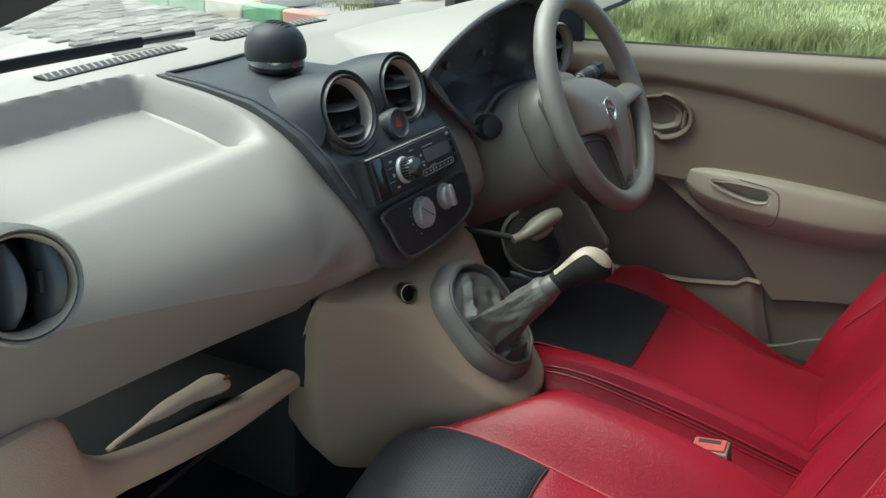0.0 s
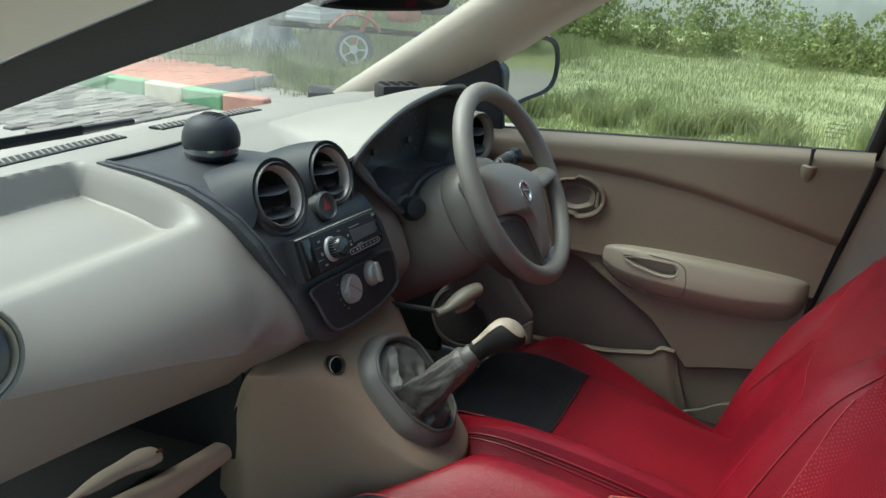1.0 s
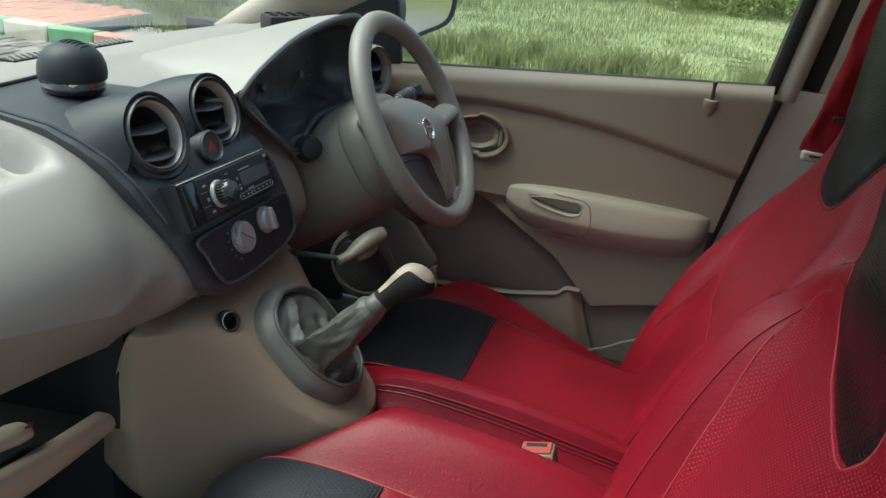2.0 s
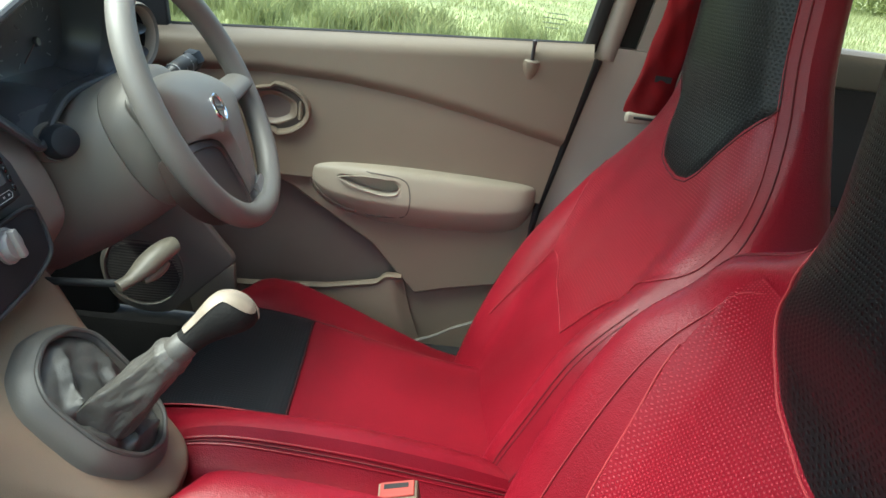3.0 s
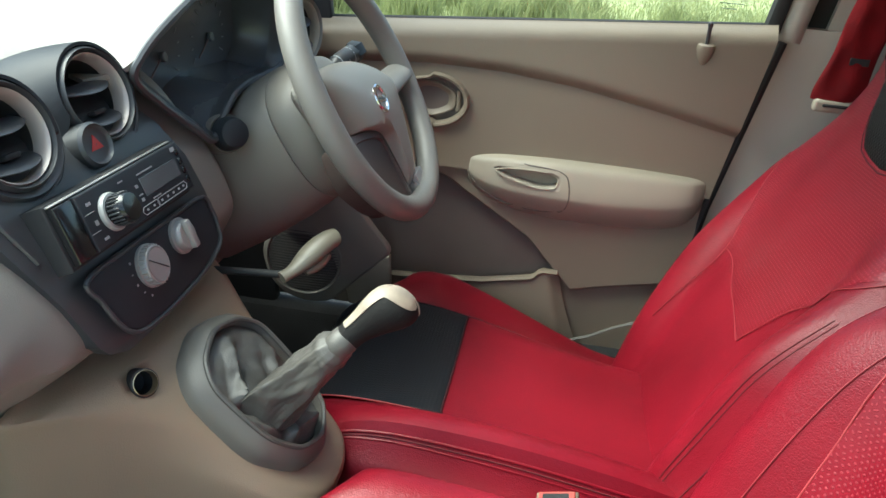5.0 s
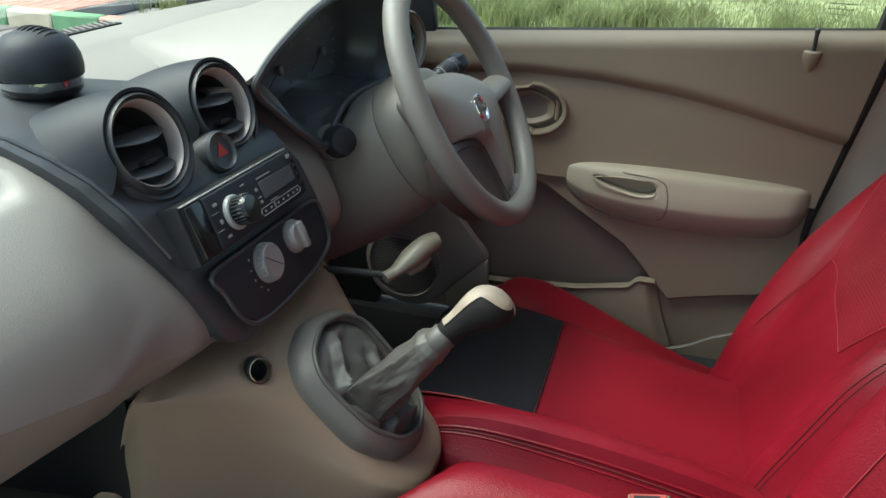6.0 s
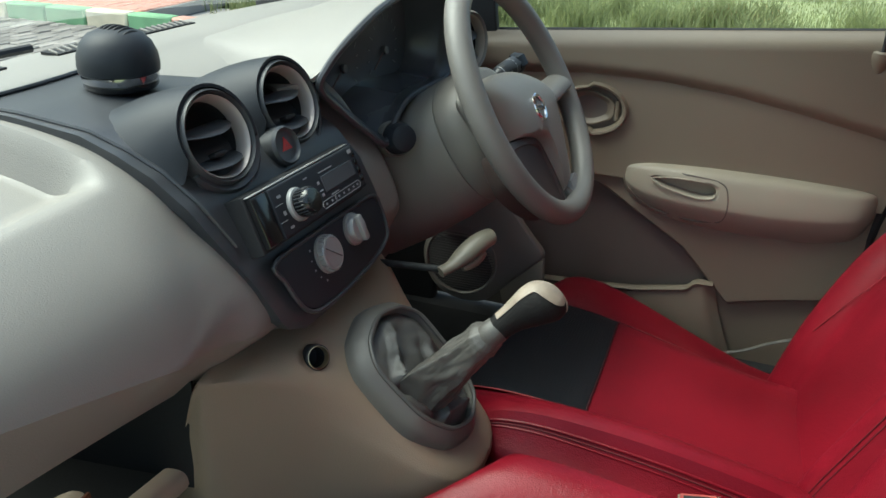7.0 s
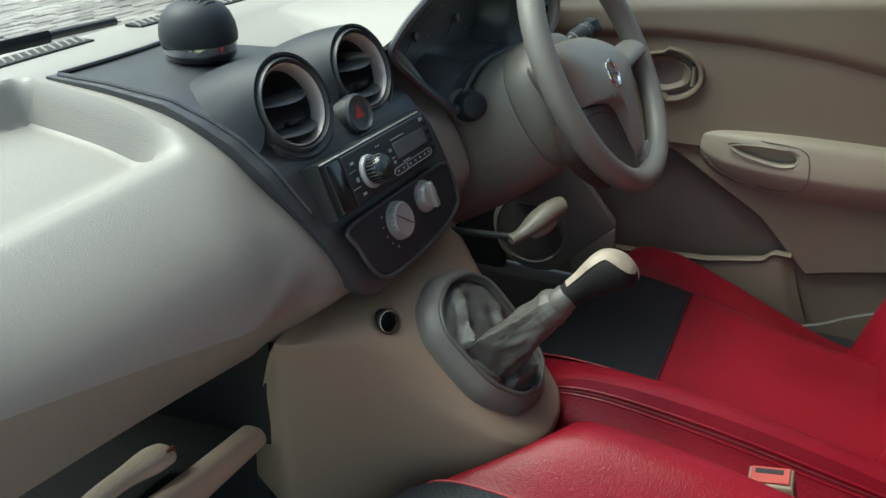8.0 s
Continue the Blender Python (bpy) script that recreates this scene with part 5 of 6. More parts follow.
part("door_handle", loft([[hm @ Vector((p.x * k, p.y * k, h)) for p in paddle] for k, h in ((0.96, -0.024), (1.0, -0.011), (0.96, -0.006), (0.88, -0.006), (0.74, -0.010), (0.5, -0.015), (0.2, -0.017))]), BEIGE_DOOR, hb, "tan dished pull handle")
part("handle_hinge", tube([hm @ Vector((0.042, y, -0.008)) for y in (-0.016, 0.0, 0.016)], 0.004, 8), BEIGE_DOOR, hb)
part("lock_collar", lathe([(0.001, 0.001), (0.0062, 0.001), (0.0095, 0.004), (0.0135, 0.002), (0.0145, -0.004), (0.0130, -0.014), (0.009, -0.026), (0.004, -0.038), (0.001, -0.042)], facing((0.657, -0.55, 1.008), (-0.12, 0, 1), (0, 1, 0)), 28), BEIGE_DOOR, door, "moulded collar of the lock pin")
part("lock_pin", lathe([(0.003, 0.0), (0.003, 0.028), (0.0038, 0.03), (0.0038, 0.034), (0.002, 0.036)], facing((0.653, -0.55, 1.006), (0, 0, 1), (0, 1, 0)), 12), BLACK, door)
# map pocket: a bulging front below a flat pale ledge, with a raised end
def pocket_top(y):
    pts = [(-0.42, 0.600), (-0.385, 0.600), (-0.364, 0.600), (-0.357, 0.596), (-0.352, 0.588), (-0.345, 0.5845), (-0.26, 0.567), (-0.17, 0.559), (-0.04, 0.552)]
    for (ya, za), (yb, zb) in zip(pts, pts[1:]):
        if y <= yb:
            return za + (zb - za) * max(0.0, (y - ya) / (yb - ya))
    return pts[-1][1]


def pocket_front(u, v):
    """From the foot up; the rear end leans back towards its foot."""
    y = -0.04 - 0.352 * u - 0.075 * u * (1 - v) ** 1.3
    z = 0.41 + (pocket_top(-0.04 - 0.352 * u) - 0.41) * v
    return (0.660 - 0.007 * math.sin(math.pi * v) + 0.014 * ease(0.94, 1.0, u), y, z)


part("map_pocket", sheet(pocket_front, 60, 16, -0.006), BEIGE_DOOR, door, "tan map pocket front")
part("pocket_lip", sheet(lambda u, v: (0.6585 + 0.015 * v, -0.04 - 0.348 * u, pocket_top(-0.04 - 0.348 * u) + 0.0025 * math.sin(math.pi * v)), 60, 6, -0.005), BEIGE_DOOR, door, "pale flat pocket ledge")
part("sill_strip", tube(smooth_line([(0.62, -0.41, 0.497), (0.62, -0.4571, 0.517), (0.62, -0.4874, 0.536), (0.62, -0.53, 0.556)], 16), 0.004, 8, flat=0.5), BEZEL, door, "grey strip at the foot of the door")
# trim of the side of the footwell, with the loudspeaker in it
kick = thing("kick_trim", "beige plastic footwell side trim with a round loudspeaker grille", "footwell trim")
KICK = smooth_line([(0.03, 0.757, 0), (0.034, 0.705, 0), (0.072, 0.672, 0), (0.108, 0.625, 0), (0.112, 0.585, 0), (0.092, 0.540, 0), (0.05, 0.517, 0), (0.0, 0.52, 0), (-0.03, 0.545, 0), (-0.055, 0.572, 0), (-0.088, 0.606, 0), (-0.108, 0.632, 0), (-0.085, 0.664, 0), (-0.035, 0.722, 0), (0.0, 0.748, 0)], 80, True)
KM = facing((0.612, 0, 0), (-1, 0, 0))
body = part("panel", slab([(-q.x, q.y) for q in KICK], KM, 0.012, 0.005), COLUMN, kick)
wedge = [(-0.088, 0.598), (-0.100, 0.604), (-0.104, 0.55), (-0.09, 0.50), (-0.03, 0.50), (-0.022, 0.535), (-0.05, 0.566)]
part("sill_wedge", slab([(-y, z) for y, z in wedge], facing((0.650, 0, 0), (-1, 0, 0)), 0.012, 0.004), BEIGE_LIGHT, kick, "pale wedge at the door opening")
sp = facing((0.6005, 0.040, 0.598), (-1, -0.02, 0.05))
spk = part("speaker_ring", lathe([(0.063, -0.004), (0.067, 0.0), (0.0665, 0.003), (0.0645, 0.0045), (0.0625, 0.003), (0.061, -0.004)], sp, 56), COLUMN, kick, "raised speaker ring")
part("speaker_grille", lathe([(0.0625, -0.002), (0.060, 0.001), (0.035, 0.004), (0.001, 0.005)], sp, 48), mat("brown speaker mesh", (0.05, 0.046, 0.042), 0.7, bump=0.4, grain=420, vary=0.2), spk, "brown black speaker grille")
MESH = mat("brown mesh bars", (0.075, 0.068, 0.06), 0.5, vary=0.1)
for k in range(23):
    h = -0.055 + 0.005 * k
    w = math.sqrt(0.0612 ** 2 - h * h)
    part("grille_bar", tube([sp @ Vector((w * (2 * i / 12 - 1), h, 0.0055 - 3.4 * 0.35 * ((w * (2 * i / 12 - 1)) ** 2 + h * h))) for i in range(13)], 0.0011, 5), MESH, spk)
# window frame, seal and glass
part("belt_seal", tube([(0.694, y, belt_z(y) + 0.002) for y in (0.1, -0.1, -0.3, -0.5, -0.645)], 0.006, 8), RUBBER, door, "black window seal")
part("rear_seal", tube([(0.69, -0.642 - 0.155 * (z - 1.03) - 0.12 * max(0, z - 1.25) ** 1.0, z) for z in (1.03, 1.1, 1.2, 1.3, 1.42)], 0.013, 8, flat=0.8), RUBBER, door)
part("window_frame", tube([(0.70, -0.672 - 0.155 * (z - 1.03), z) for z in (1.02, 1.1, 1.2, 1.3, 1.42)], 0.02, 10), PILLAR, door)
def pillar_y(z):
    return 0.352 - 1.45 * (z - 1.035)
pane = part("window_glass", sheet(lambda u, v: (0.70 - 0.06 * v, (0.19 - 0.45 * v) + (-0.645 - 0.06 * v - (0.19 - 0.45 * v)) * u, belt_z(0.1 - 0.75 * u) - 0.01 + 0.42 * v), 4, 4), GLASS, door, "clear side window")
pane.visible_shadow = False
for k, w in enumerate((0.034, 0.040, 0.036, 0.022)):
    part("etched_text", box((0.0006, w, 0.0014), (0.6985, -0.585 + 0.002 * k, 1.079 - 0.0075 * k), 0.0001, 1), mat("grey etching", (0.22, 0.25, 0.18), 0.8), pane, "small etched writing on the glass", False)
sailp = [(0.21, 0.97), (0.015, 0.985), (0.03, 1.10), (0.058, 1.142), (0.152, 1.064), (0.21, 1.02)]
part("mirror_sail", slab([(-y, z) for y, z in sailp], facing((0.685, 0, 0), (-1, 0, 0)), 0.014, 0.004), BLACK_MATT, door, "black mirror corner plate")

# ---- pillars, screen and roof rails ----
def strip(line, across, n=20, thick=0.012):
    """A band that follows a line, with the offsets across it."""
    ln = smooth_line(line, n)
    offs = smooth_line(across, 10)
    return sheet(lambda u, v: tuple(ln[int(round(u * n))] + offs[int(round(v * 10))]), n, 10, thick)


LEFT = [(-0.40, 0.40, 1.035), (-0.42, 0.28, 1.077), (-0.453, 0.10, 1.141), (-0.487, -0.10, 1.212), (-0.525, -0.32, 1.289), (-0.545, -0.45, 1.36)]
RIGHT = [(0.672, 0.40, 1.012), (0.655, 0.345, 1.045), (0.62, 0.166, 1.162), (0.60, 0.06, 1.234), (0.57, -0.12, 1.345), (0.545, -0.26, 1.42)]
tagged(part("pillar_trim", strip(RIGHT, [(0, 0, 0), (-0.012, -0.03, -0.002), (0.0, -0.07, -0.01), (0.04, -0.12, -0.02), (0.075, -0.14, -0.025)]), PILLAR), "beige windscreen pillar trim beside the driver door", "pillar", kind="structure")
tagged(part("pillar_seal", tube(smooth_line([(x + 0.076, y - 0.143, z - 0.022) for x, y, z in RIGHT], 24), 0.009, 8), RUBBER), "black door seal along the pillar", "seal", kind="structure")
tagged(part("screen_seal", tube(smooth_line([(x, y + 0.004, z) for x, y, z in RIGHT], 24), 0.004, 8), RUBBER), "black windscreen seal", "seal", kind="structure")
tagged(part("screen_border", strip(LEFT, [(0.0, -0.004, -0.002), (-0.008, -0.004, 0.01), (-0.016, -0.004, 0.021)], thick=0.003), BLACK_MATT), "black printed windscreen border", "windscreen", kind="structure")
tagged(part("pillar_trim", strip(LEFT, [(-0.016, 0.004, 0.020), (-0.03, -0.005, 0.045), (-0.06, -0.01, 0.075), (-0.10, 0.0, 0.09)]), PILLAR), "beige windscreen pillar trim on the passenger side", "pillar", kind="structure")
LS, RS = smooth_line(LEFT, 20), smooth_line(RIGHT, 20)


def screen_point(u, v):
    a, b = LS[int(round(v * 20))], RS[int(round(v * 20))]
    p = a.lerp(b, u)
    return (p.x, p.y + 0.10 * (1 - (2 * u - 1) ** 2) * (1 - 0.5 * v), p.z + 0.012 * math.sin(math.pi * u))


screen = part("windscreen", sheet(screen_point, 12, 20), DUSTY)
tagged(screen, "clear windscreen glass", "windscreen", kind="structure")
screen.visible_shadow = False
for sx in (MID - 0.62, MID + 0.65):
    tagged(part("kick_panel", box((0.03, 0.36, 0.72), (sx, 0.30, 0.66), 0.008), CARPET), "black carpeted kick panel beside the footwell", "panel", kind="structure")
bp = tagged(part("pillar_b", sheet(lambda u, v: (0.686 + 0.012 * v - 0.016 * math.sin(math.pi * u), rear_y(0.36 + 0.68 * v) + 0.012 - 0.23 * u, 0.36 + 0.68 * v), 12, 12, -0.03), PILLAR), "beige centre pillar trim beside the driver seat", "pillar", kind="structure")
bp2 = tagged(part("pillar_b_upper", sheet(lambda u, v: (0.70 - 0.06 * v - 0.008 * math.sin(math.pi * u), -0.722 - 0.05 * v - 0.13 * u, 1.035 + 0.42 * v), 8, 8, -0.03), PILLAR), "beige upper centre pillar trim", "pillar", kind="structure")
# Black sheet put in for the darkness inside the gap.
tagged(part("pillar_gap", sheet(lambda u, v: (0.722 - 0.06 * v, -0.66 - 0.055 * v - 0.12 * u, 1.03 + 0.42 * v), 4, 4, -0.01), RUBBER), "black sheet standing for the dark gap between door and pillar", "seal", kind="structure")
part("edge_seal", tube([(0.674, rear_y(z) - 0.003, z) for z in (0.43, 0.6, 0.75, 0.85, 0.95, 1.02)], 0.007, 8), RUBBER, door, "black door edge seal")
# Darkness of the shut rear cabin is put into this brown.
REAR_SHADE_BROWN = mat("dark brown rear trim", (0.062, 0.050, 0.046), 0.5, bump=0.3, grain=700, vary=0.12)
rear = tagged(part("rear_door_trim", sheet(lambda u, v: (0.683 - 0.015 * ease(0.85, 1, v), -0.84 - 0.9 * u, 0.40 + 0.66 * v), 10, 20, -0.02), REAR_SHADE_BROWN), "rear door trim with the shut cabin's shade in its colour", "car door", kind="structure")
rear_top = tagged(part("rear_door_rail", box((0.06, 0.9, 0.06), (0.685, -1.32, 1.055), 0.015), BEIGE_DOOR), "tan rear door rail below the window", "car door", kind="structure")
tagged(part("rear_arm", box((0.05, 0.3, 0.05), (0.66, -1.25, 0.80), 0.015), REAR_SHADE_BROWN), "rear door armrest with shade in its colour", "armrest", kind="structure")
# Rear side, pillar and tail stay unseen; added to cut fill light.
tagged(part("rear_side", box((0.05, 0.95, 0.70), (-0.585, -1.30, 0.70), 0.02), DARK_TRIM_SHADE), "unseen dark rear door panel that cuts fill light", "car door", kind="structure")
tagged(part("rear_pillar", box((0.06, 0.12, 1.1), (-0.575, -0.86, 0.9), 0.02), PILLAR), "unseen beige centre pillar that cuts fill light", "pillar", kind="structure")
tagged(part("tail", box((1.3, 0.05, 1.1), (MID, -2.1, 0.9), 0.02), HEADLINER), "unseen tail wall that closes the cabin to fill light", "tailgate", kind="structure")
tagged(part("rear_bulkhead", box((1.3, 0.12, 0.75), (MID, -1.7, 0.7), 0.04), DARK_TRIM_SHADE), "dark rear seat back", "rear seat", kind="structure")
tagged(part("firewall", box((1.3, 0.03, 0.64), (MID, 0.46, 0.61), 0.01), CARPET), "black carpeted front bulkhead", "bulkhead", kind="structure")
tagged(part("sill", box((0.08, 2.6, 0.2), (0.70, -0.5, 0.36), 0.02), CARPET), "dark door sill", "sill", kind="structure")
tagged(part("bonnet", sheet(lambda u, v: (MID + (u - 0.5) * 1.3, 0.47 + 0.75 * v, 0.925 - 0.10 * v - 0.12 * v ** 3 - 0.05 * (2 * u - 1) ** 4), 16, 12, 0.01), PAINT), "cream painted bonnet", "bonnet", kind="structure")

# seat belt in a red sleeve
belt = thing("seat_belt", "seat belt in a red velour sleeve on the centre pillar", "seat belt")
belt_line = smooth_line([(0.625, -0.735, 0.955), (0.632, -0.75, 1.03), (0.642, -0.765, 1.12), (0.65, -0.785, 1.22), (0.655, -0.80, 1.34)], 40)


def sleeve_point(u, v):
    """A flat tube of cloth with slack folds along it."""
    p, w = belt_line[int(round(v * 40))], math.tau * u
    r = 0.031 + 0.0022 * math.sin(9 * v + 1.0) + 0.0015 * math.sin(23 * v)
    thick_ = 0.010 + 0.0022 * math.sin(3 * w + 12 * v) + 0.0016 * math.sin(5 * w - 17 * v)
    return p + Vector((thick_ * math.sin(w), r * math.cos(w), 0.0))


part("sleeve", sheet(sleeve_point, 40, 40, 0, close_u=True), mat("red velour", (0.15, 0.0032, 0.006), 0.85, bump=0.6, grain=700, vary=0.25, scale=30, spec=0.2), belt, "red velour sleeve")
part("print_bar", box((0.0012, 0.026, 0.010), (0.6205, -0.752, 1.012), 0.0004, 1), BLACK_MATT, belt, "black embroidered mark")
part("tongue", box((0.016, 0.058, 0.018), (0.62, -0.735, 0.948), 0.005, 3), BEIGE_LIGHT, belt, "pale belt tongue")
part("slot", box((0.006, 0.036, 0.004), (0.6115, -0.735, 0.950), 0.001, 1), BLACK_MATT, belt)


# ---- outside: cowl, wiper, door mirror ----
wiper = thing("windscreen_wiper", "black wiper arm parked at the foot of the windscreen", "wiper")
part("arm", tube(smooth_line([(-0.30, 0.50, 0.997), (-0.15, 0.53, 1.0), (0.0, 0.54, 1.0), (0.22, 0.54, 0.995)], 20), 0.006, 8), RUBBER, wiper)
part("blade", tube(smooth_line([(-0.42, 0.47, 1.0), (-0.2, 0.515, 1.004), (-0.1, 0.525, 1.004), (0.10, 0.53, 1.0)], 20), 0.005, 6, flat=1.8), BLACK_MATT, wiper)
tagged(part("cowl", sheet(lambda u, v: (MID + (u - 0.5) * 1.25, windscreen_foot(MID + (u - 0.5) * 1.25) + 0.02 + 0.06 * v, 0.955 - 0.01 * v), 16, 4, 0.01), BLACK_MATT), "black plastic cowl below the windscreen", "cowl", kind="structure")

door_mirror = thing("door_mirror", "black door mirror reflecting trees and a track", "door mirror")
MM = facing((0.862, 0.036, 1.088), (-0.45, -0.89, 0.03))
mo = smooth_line([(-0.085, 0.055, 0), (0.0, 0.068, 0), (0.07, 0.058, 0), (0.088, 0.01, 0), (0.07, -0.04, 0), (0.0, -0.062, 0), (-0.07, -0.075, 0), (-0.088, -0.03, 0)], 48, True)
part("housing", loft([[MM @ Vector((p.x * k, p.y * k, h)) for p in mo] for k, h in ((0.90, 0.002), (0.97, 0.007), (1.07, 0.008), (1.12, -0.006), (1.05, -0.06), (0.7, -0.1), (0.1, -0.11))]), BLACK, door_mirror)
part("mirror_glass", loft([[MM @ Vector((p.x * 0.95, p.y * 0.95, h)) for p in mo] for h in (0.002, 0.0045)]), MIRROR, door_mirror, "mirror glass", False)
part("stem", box((0.13, 0.07, 0.10), (0.75, 0.085, 1.06), 0.03, 3), BLACK, door_mirror)

# interior mirror, seen at the top edge
inmirror = thing("interior_mirror", "dark framed interior mirror on the windscreen", "rear view mirror")
IM = facing((0.135, 0.02, 1.262), (-0.35, -0.9, -0.1))
io = smooth_line([(-0.11, 0.028, 0), (0.0, 0.034, 0), (0.11, 0.028, 0), (0.118, 0.0, 0), (0.11, -0.028, 0), (0.0, -0.034, 0), (-0.11, -0.028, 0), (-0.118, 0.0, 0)], 40, True)
part("frame", loft([[IM @ Vector((p.x * k, p.y * k, h)) for p in io] for k, h in ((0.95, 0.003), (1.03, 0.004), (1.04, -0.012), (0.8, -0.03), (0.1, -0.034))]), BLACK_MATT, inmirror)
part("mirror_glass", loft([[IM @ Vector((p.x * 0.94, p.y * 0.92, h)) for p in io] for h in (0.002, 0.0045)]), MIRROR, inmirror, "mirror glass", False)
part("stem", tube([IM @ Vector((0, 0, -0.02)), (0.12, 0.0, 1.34)], 0.009, 8), BLACK_MATT, inmirror)

# ---- outside: meadow, kerb, paving, trees ----
SOIL = mat("meadow soil and thatch", (0.245, 0.268, 0.125), 0.9, vary=0.35, scale=1.5, bump=0.5, grain=40)
GRASS = leafy(mat("grass blades", (0.275, 0.30, 0.14), 0.8, vary=0.28, scale=2.2, spec=0.1))
LEAF = leafy(mat("hedge leaves", (0.215, 0.25, 0.095), 0.7, vary=0.4, scale=1.6, spec=0.15), 0.35)
BARK = mat("pale lichen bark", (0.50, 0.48, 0.42), 0.9, vary=0.3, scale=5, bump=0.9, grain=25)
PAVE = mat("grey paving", (0.30, 0.28, 0.25), 0.85, vary=0.2, scale=2, bump=0.6, grain=60)
RED_PAVE = mat("red painted paving", (0.50, 0.20, 0.13), 0.8, vary=0.18, scale=3, bump=0.4, grain=80)
KERB = [mat("kerb paint " + n, c, 0.75, vary=0.15, scale=5, bump=0.4, grain=60) for n, c in (("red", (0.46, 0.25, 0.19)), ("green", (0.17, 0.33, 0.17)), ("cream", (0.58, 0.52, 0.38)))]
rng = np.random.default_rng(7)


def lie(x, y):
    """Height of the meadow."""
    return 0.0 + 0.05 * math.sin(0.5 * x + 1.3) * math.sin(0.4 * y) * ease(6, 9, x)


tagged(part("ground", sheet(lambda u, v: (-300 + 700 * u, -350 + 700 * v, -0.02), 10, 10), SOIL), "green meadow reaching to the horizon", "ground", kind="structure")
paving = tagged(part("pavement", sheet(lambda u, v: (-4 + 9.9 * u, -14 + 34 * v, -0.004), 6, 12), PAVE), "worn grey block paving beside the car", "pavement", kind="structure")
path = tagged(part("walk", sheet(lambda u, v: (4.72 + 1.35 * u, 4.3 + 12 * v, 0.102), 4, 12, 0.1), PAVE), "raised path of red painted blocks", "pavement", kind="structure")
kerb = thing("kerb", "kerb painted in red, green and cream bands", "kerb", kind="structure")
for k in range(26):
    y = 3.6 + 0.42 * k
    part("kerb_stone", box((0.14, 0.412, 0.26), (4.65, y, 0.01), 0.015, 1), KERB[(k * 1) % 3 if k % 3 else 0] if k != 3 else KERB[1], kerb)


def blades(name, count, spot, height, width, material, label, category, lean=0.35):
    """Many upright blades in one mesh."""
    vs, fs = [], []
    for _ in range(count):
        x, y = spot()
        h, a, b = height(x, y) * rng.uniform(0.55, 1.2), rng.uniform(0, math.tau), rng.uniform(0, math.tau)
        w = width * rng.uniform(0.7, 1.4)
        dx, dy = math.cos(a) * w, math.sin(a) * w
        lx, ly = math.cos(b) * h * lean * rng.uniform(0.2, 1.2), math.sin(b) * h * lean * rng.uniform(0.2, 1.2)
        z = lie(x, y) - 0.02
        n = len(vs)
        vs += [(x - dx, y - dy, z), (x + dx, y + dy, z), (x + dx * 0.7 + lx * 0.35, y + dy * 0.7 + ly * 0.35, z + h * 0.6), (x - dx * 0.7 + lx * 0.35, y - dy * 0.7 + ly * 0.35, z + h * 0.6), (x + lx, y + ly, z + h)]
        fs += [(n, n + 1, n + 2, n + 3), (n + 3, n + 2, n + 4)]
    me = bpy.data.meshes.new(name)
    me.from_pydata(vs, [], fs)
    me.materials.append(material)
    return tagged(new(name, me), label, category, kind="stuff")


def meadow_spot():
    r = rng.uniform(0, 1) ** 1.7
    x = 6.0 + 16 * r
    return x, rng.uniform(-9 - x * 0.3, 4.5 + x * 0.25)


def meadow_height(x, y):
    return 0.04 + 0.06 * (noise.noise((x * 0.7, y * 0.7, 0)) + 0.4) + 0.05 * ease(9, 14, x)


blades("meadow_grass", 170000, meadow_spot, meadow_height, 0.0034, GRASS, "long green meadow grass", "grass")
tufts = [(6.3 + rng.uniform(0, 1.2), rng.uniform(-6, 4.5)) for _ in range(40)] + [(6.4, 2.3), (6.6, 2.0), (6.5, 1.7), (6.9, 2.6)]


def tuft_spot():
    c = tufts[int(rng.integers(len(tufts)))]
    return c[0] + rng.normal() * 0.11, c[1] + rng.normal() * 0.11


blades("grass_tufts", 9000, tuft_spot, lambda x, y: 0.26, 0.006, GRASS, "taller tufts of grass along the paving", "grass", 0.7)
blades("verge_grass", 26000, lambda: (rng.uniform(5.6, 14), rng.uniform(2.6, 14)), lambda x, y: 0.16 + 0.1 * ease(6, 9, x), 0.007, GRASS, "long grass round the trees", "grass")


def leaves(name, count, spot, size, material, label, category, kind="stuff", parent=None):
    vs, fs = [], []
    for _ in range(count):
        p = Vector(spot())
        s = size * rng.uniform(0.6, 1.4)
        q = Euler(rng.uniform(0, math.tau, 3)).to_matrix()
        n = len(vs)
        for c in ((-0.5, 0, 0), (0, -0.32, 0.06), (0.55, 0, 0), (0, 0.32, 0.06)):
            vs.append(p + q @ (Vector(c) * s))
        fs.append((n, n + 1, n + 2, n + 3))
    me = bpy.data.meshes.new(name)
    me.from_pydata(vs, [], fs)
    me.materials.append(material)
    ob = new(name, me)
    if parent is not None:
        ob.parent = parent
        return ob
    return tagged(ob, label, category, kind=kind)


clumps = []
for _ in range(330):
    y = rng.uniform(-22, 9)
    x = 14.6 + 0.10 * (6 - y) + abs(rng.normal()) * 2.2
    clumps.append((x, y, rng.uniform(-0.15, 0.75) * min(1, (x - 14) / 1.6) + 0.3 * noise.noise((0, y * 0.5, 3)), rng.uniform(0.22, 0.65)))


def hedge_spot():
    x, y, z, r = clumps[int(rng.integers(len(clumps)))]
    d = Vector(rng.normal(size=3)).normalized() * r * rng.uniform(0.75, 1.05)
    return x + d.x, y + d.y, max(0.0, z + d.z)


leaves("hedge", 70000, hedge_spot, 0.085, LEAF, "rough green bushes at the edge of the meadow", "hedge")
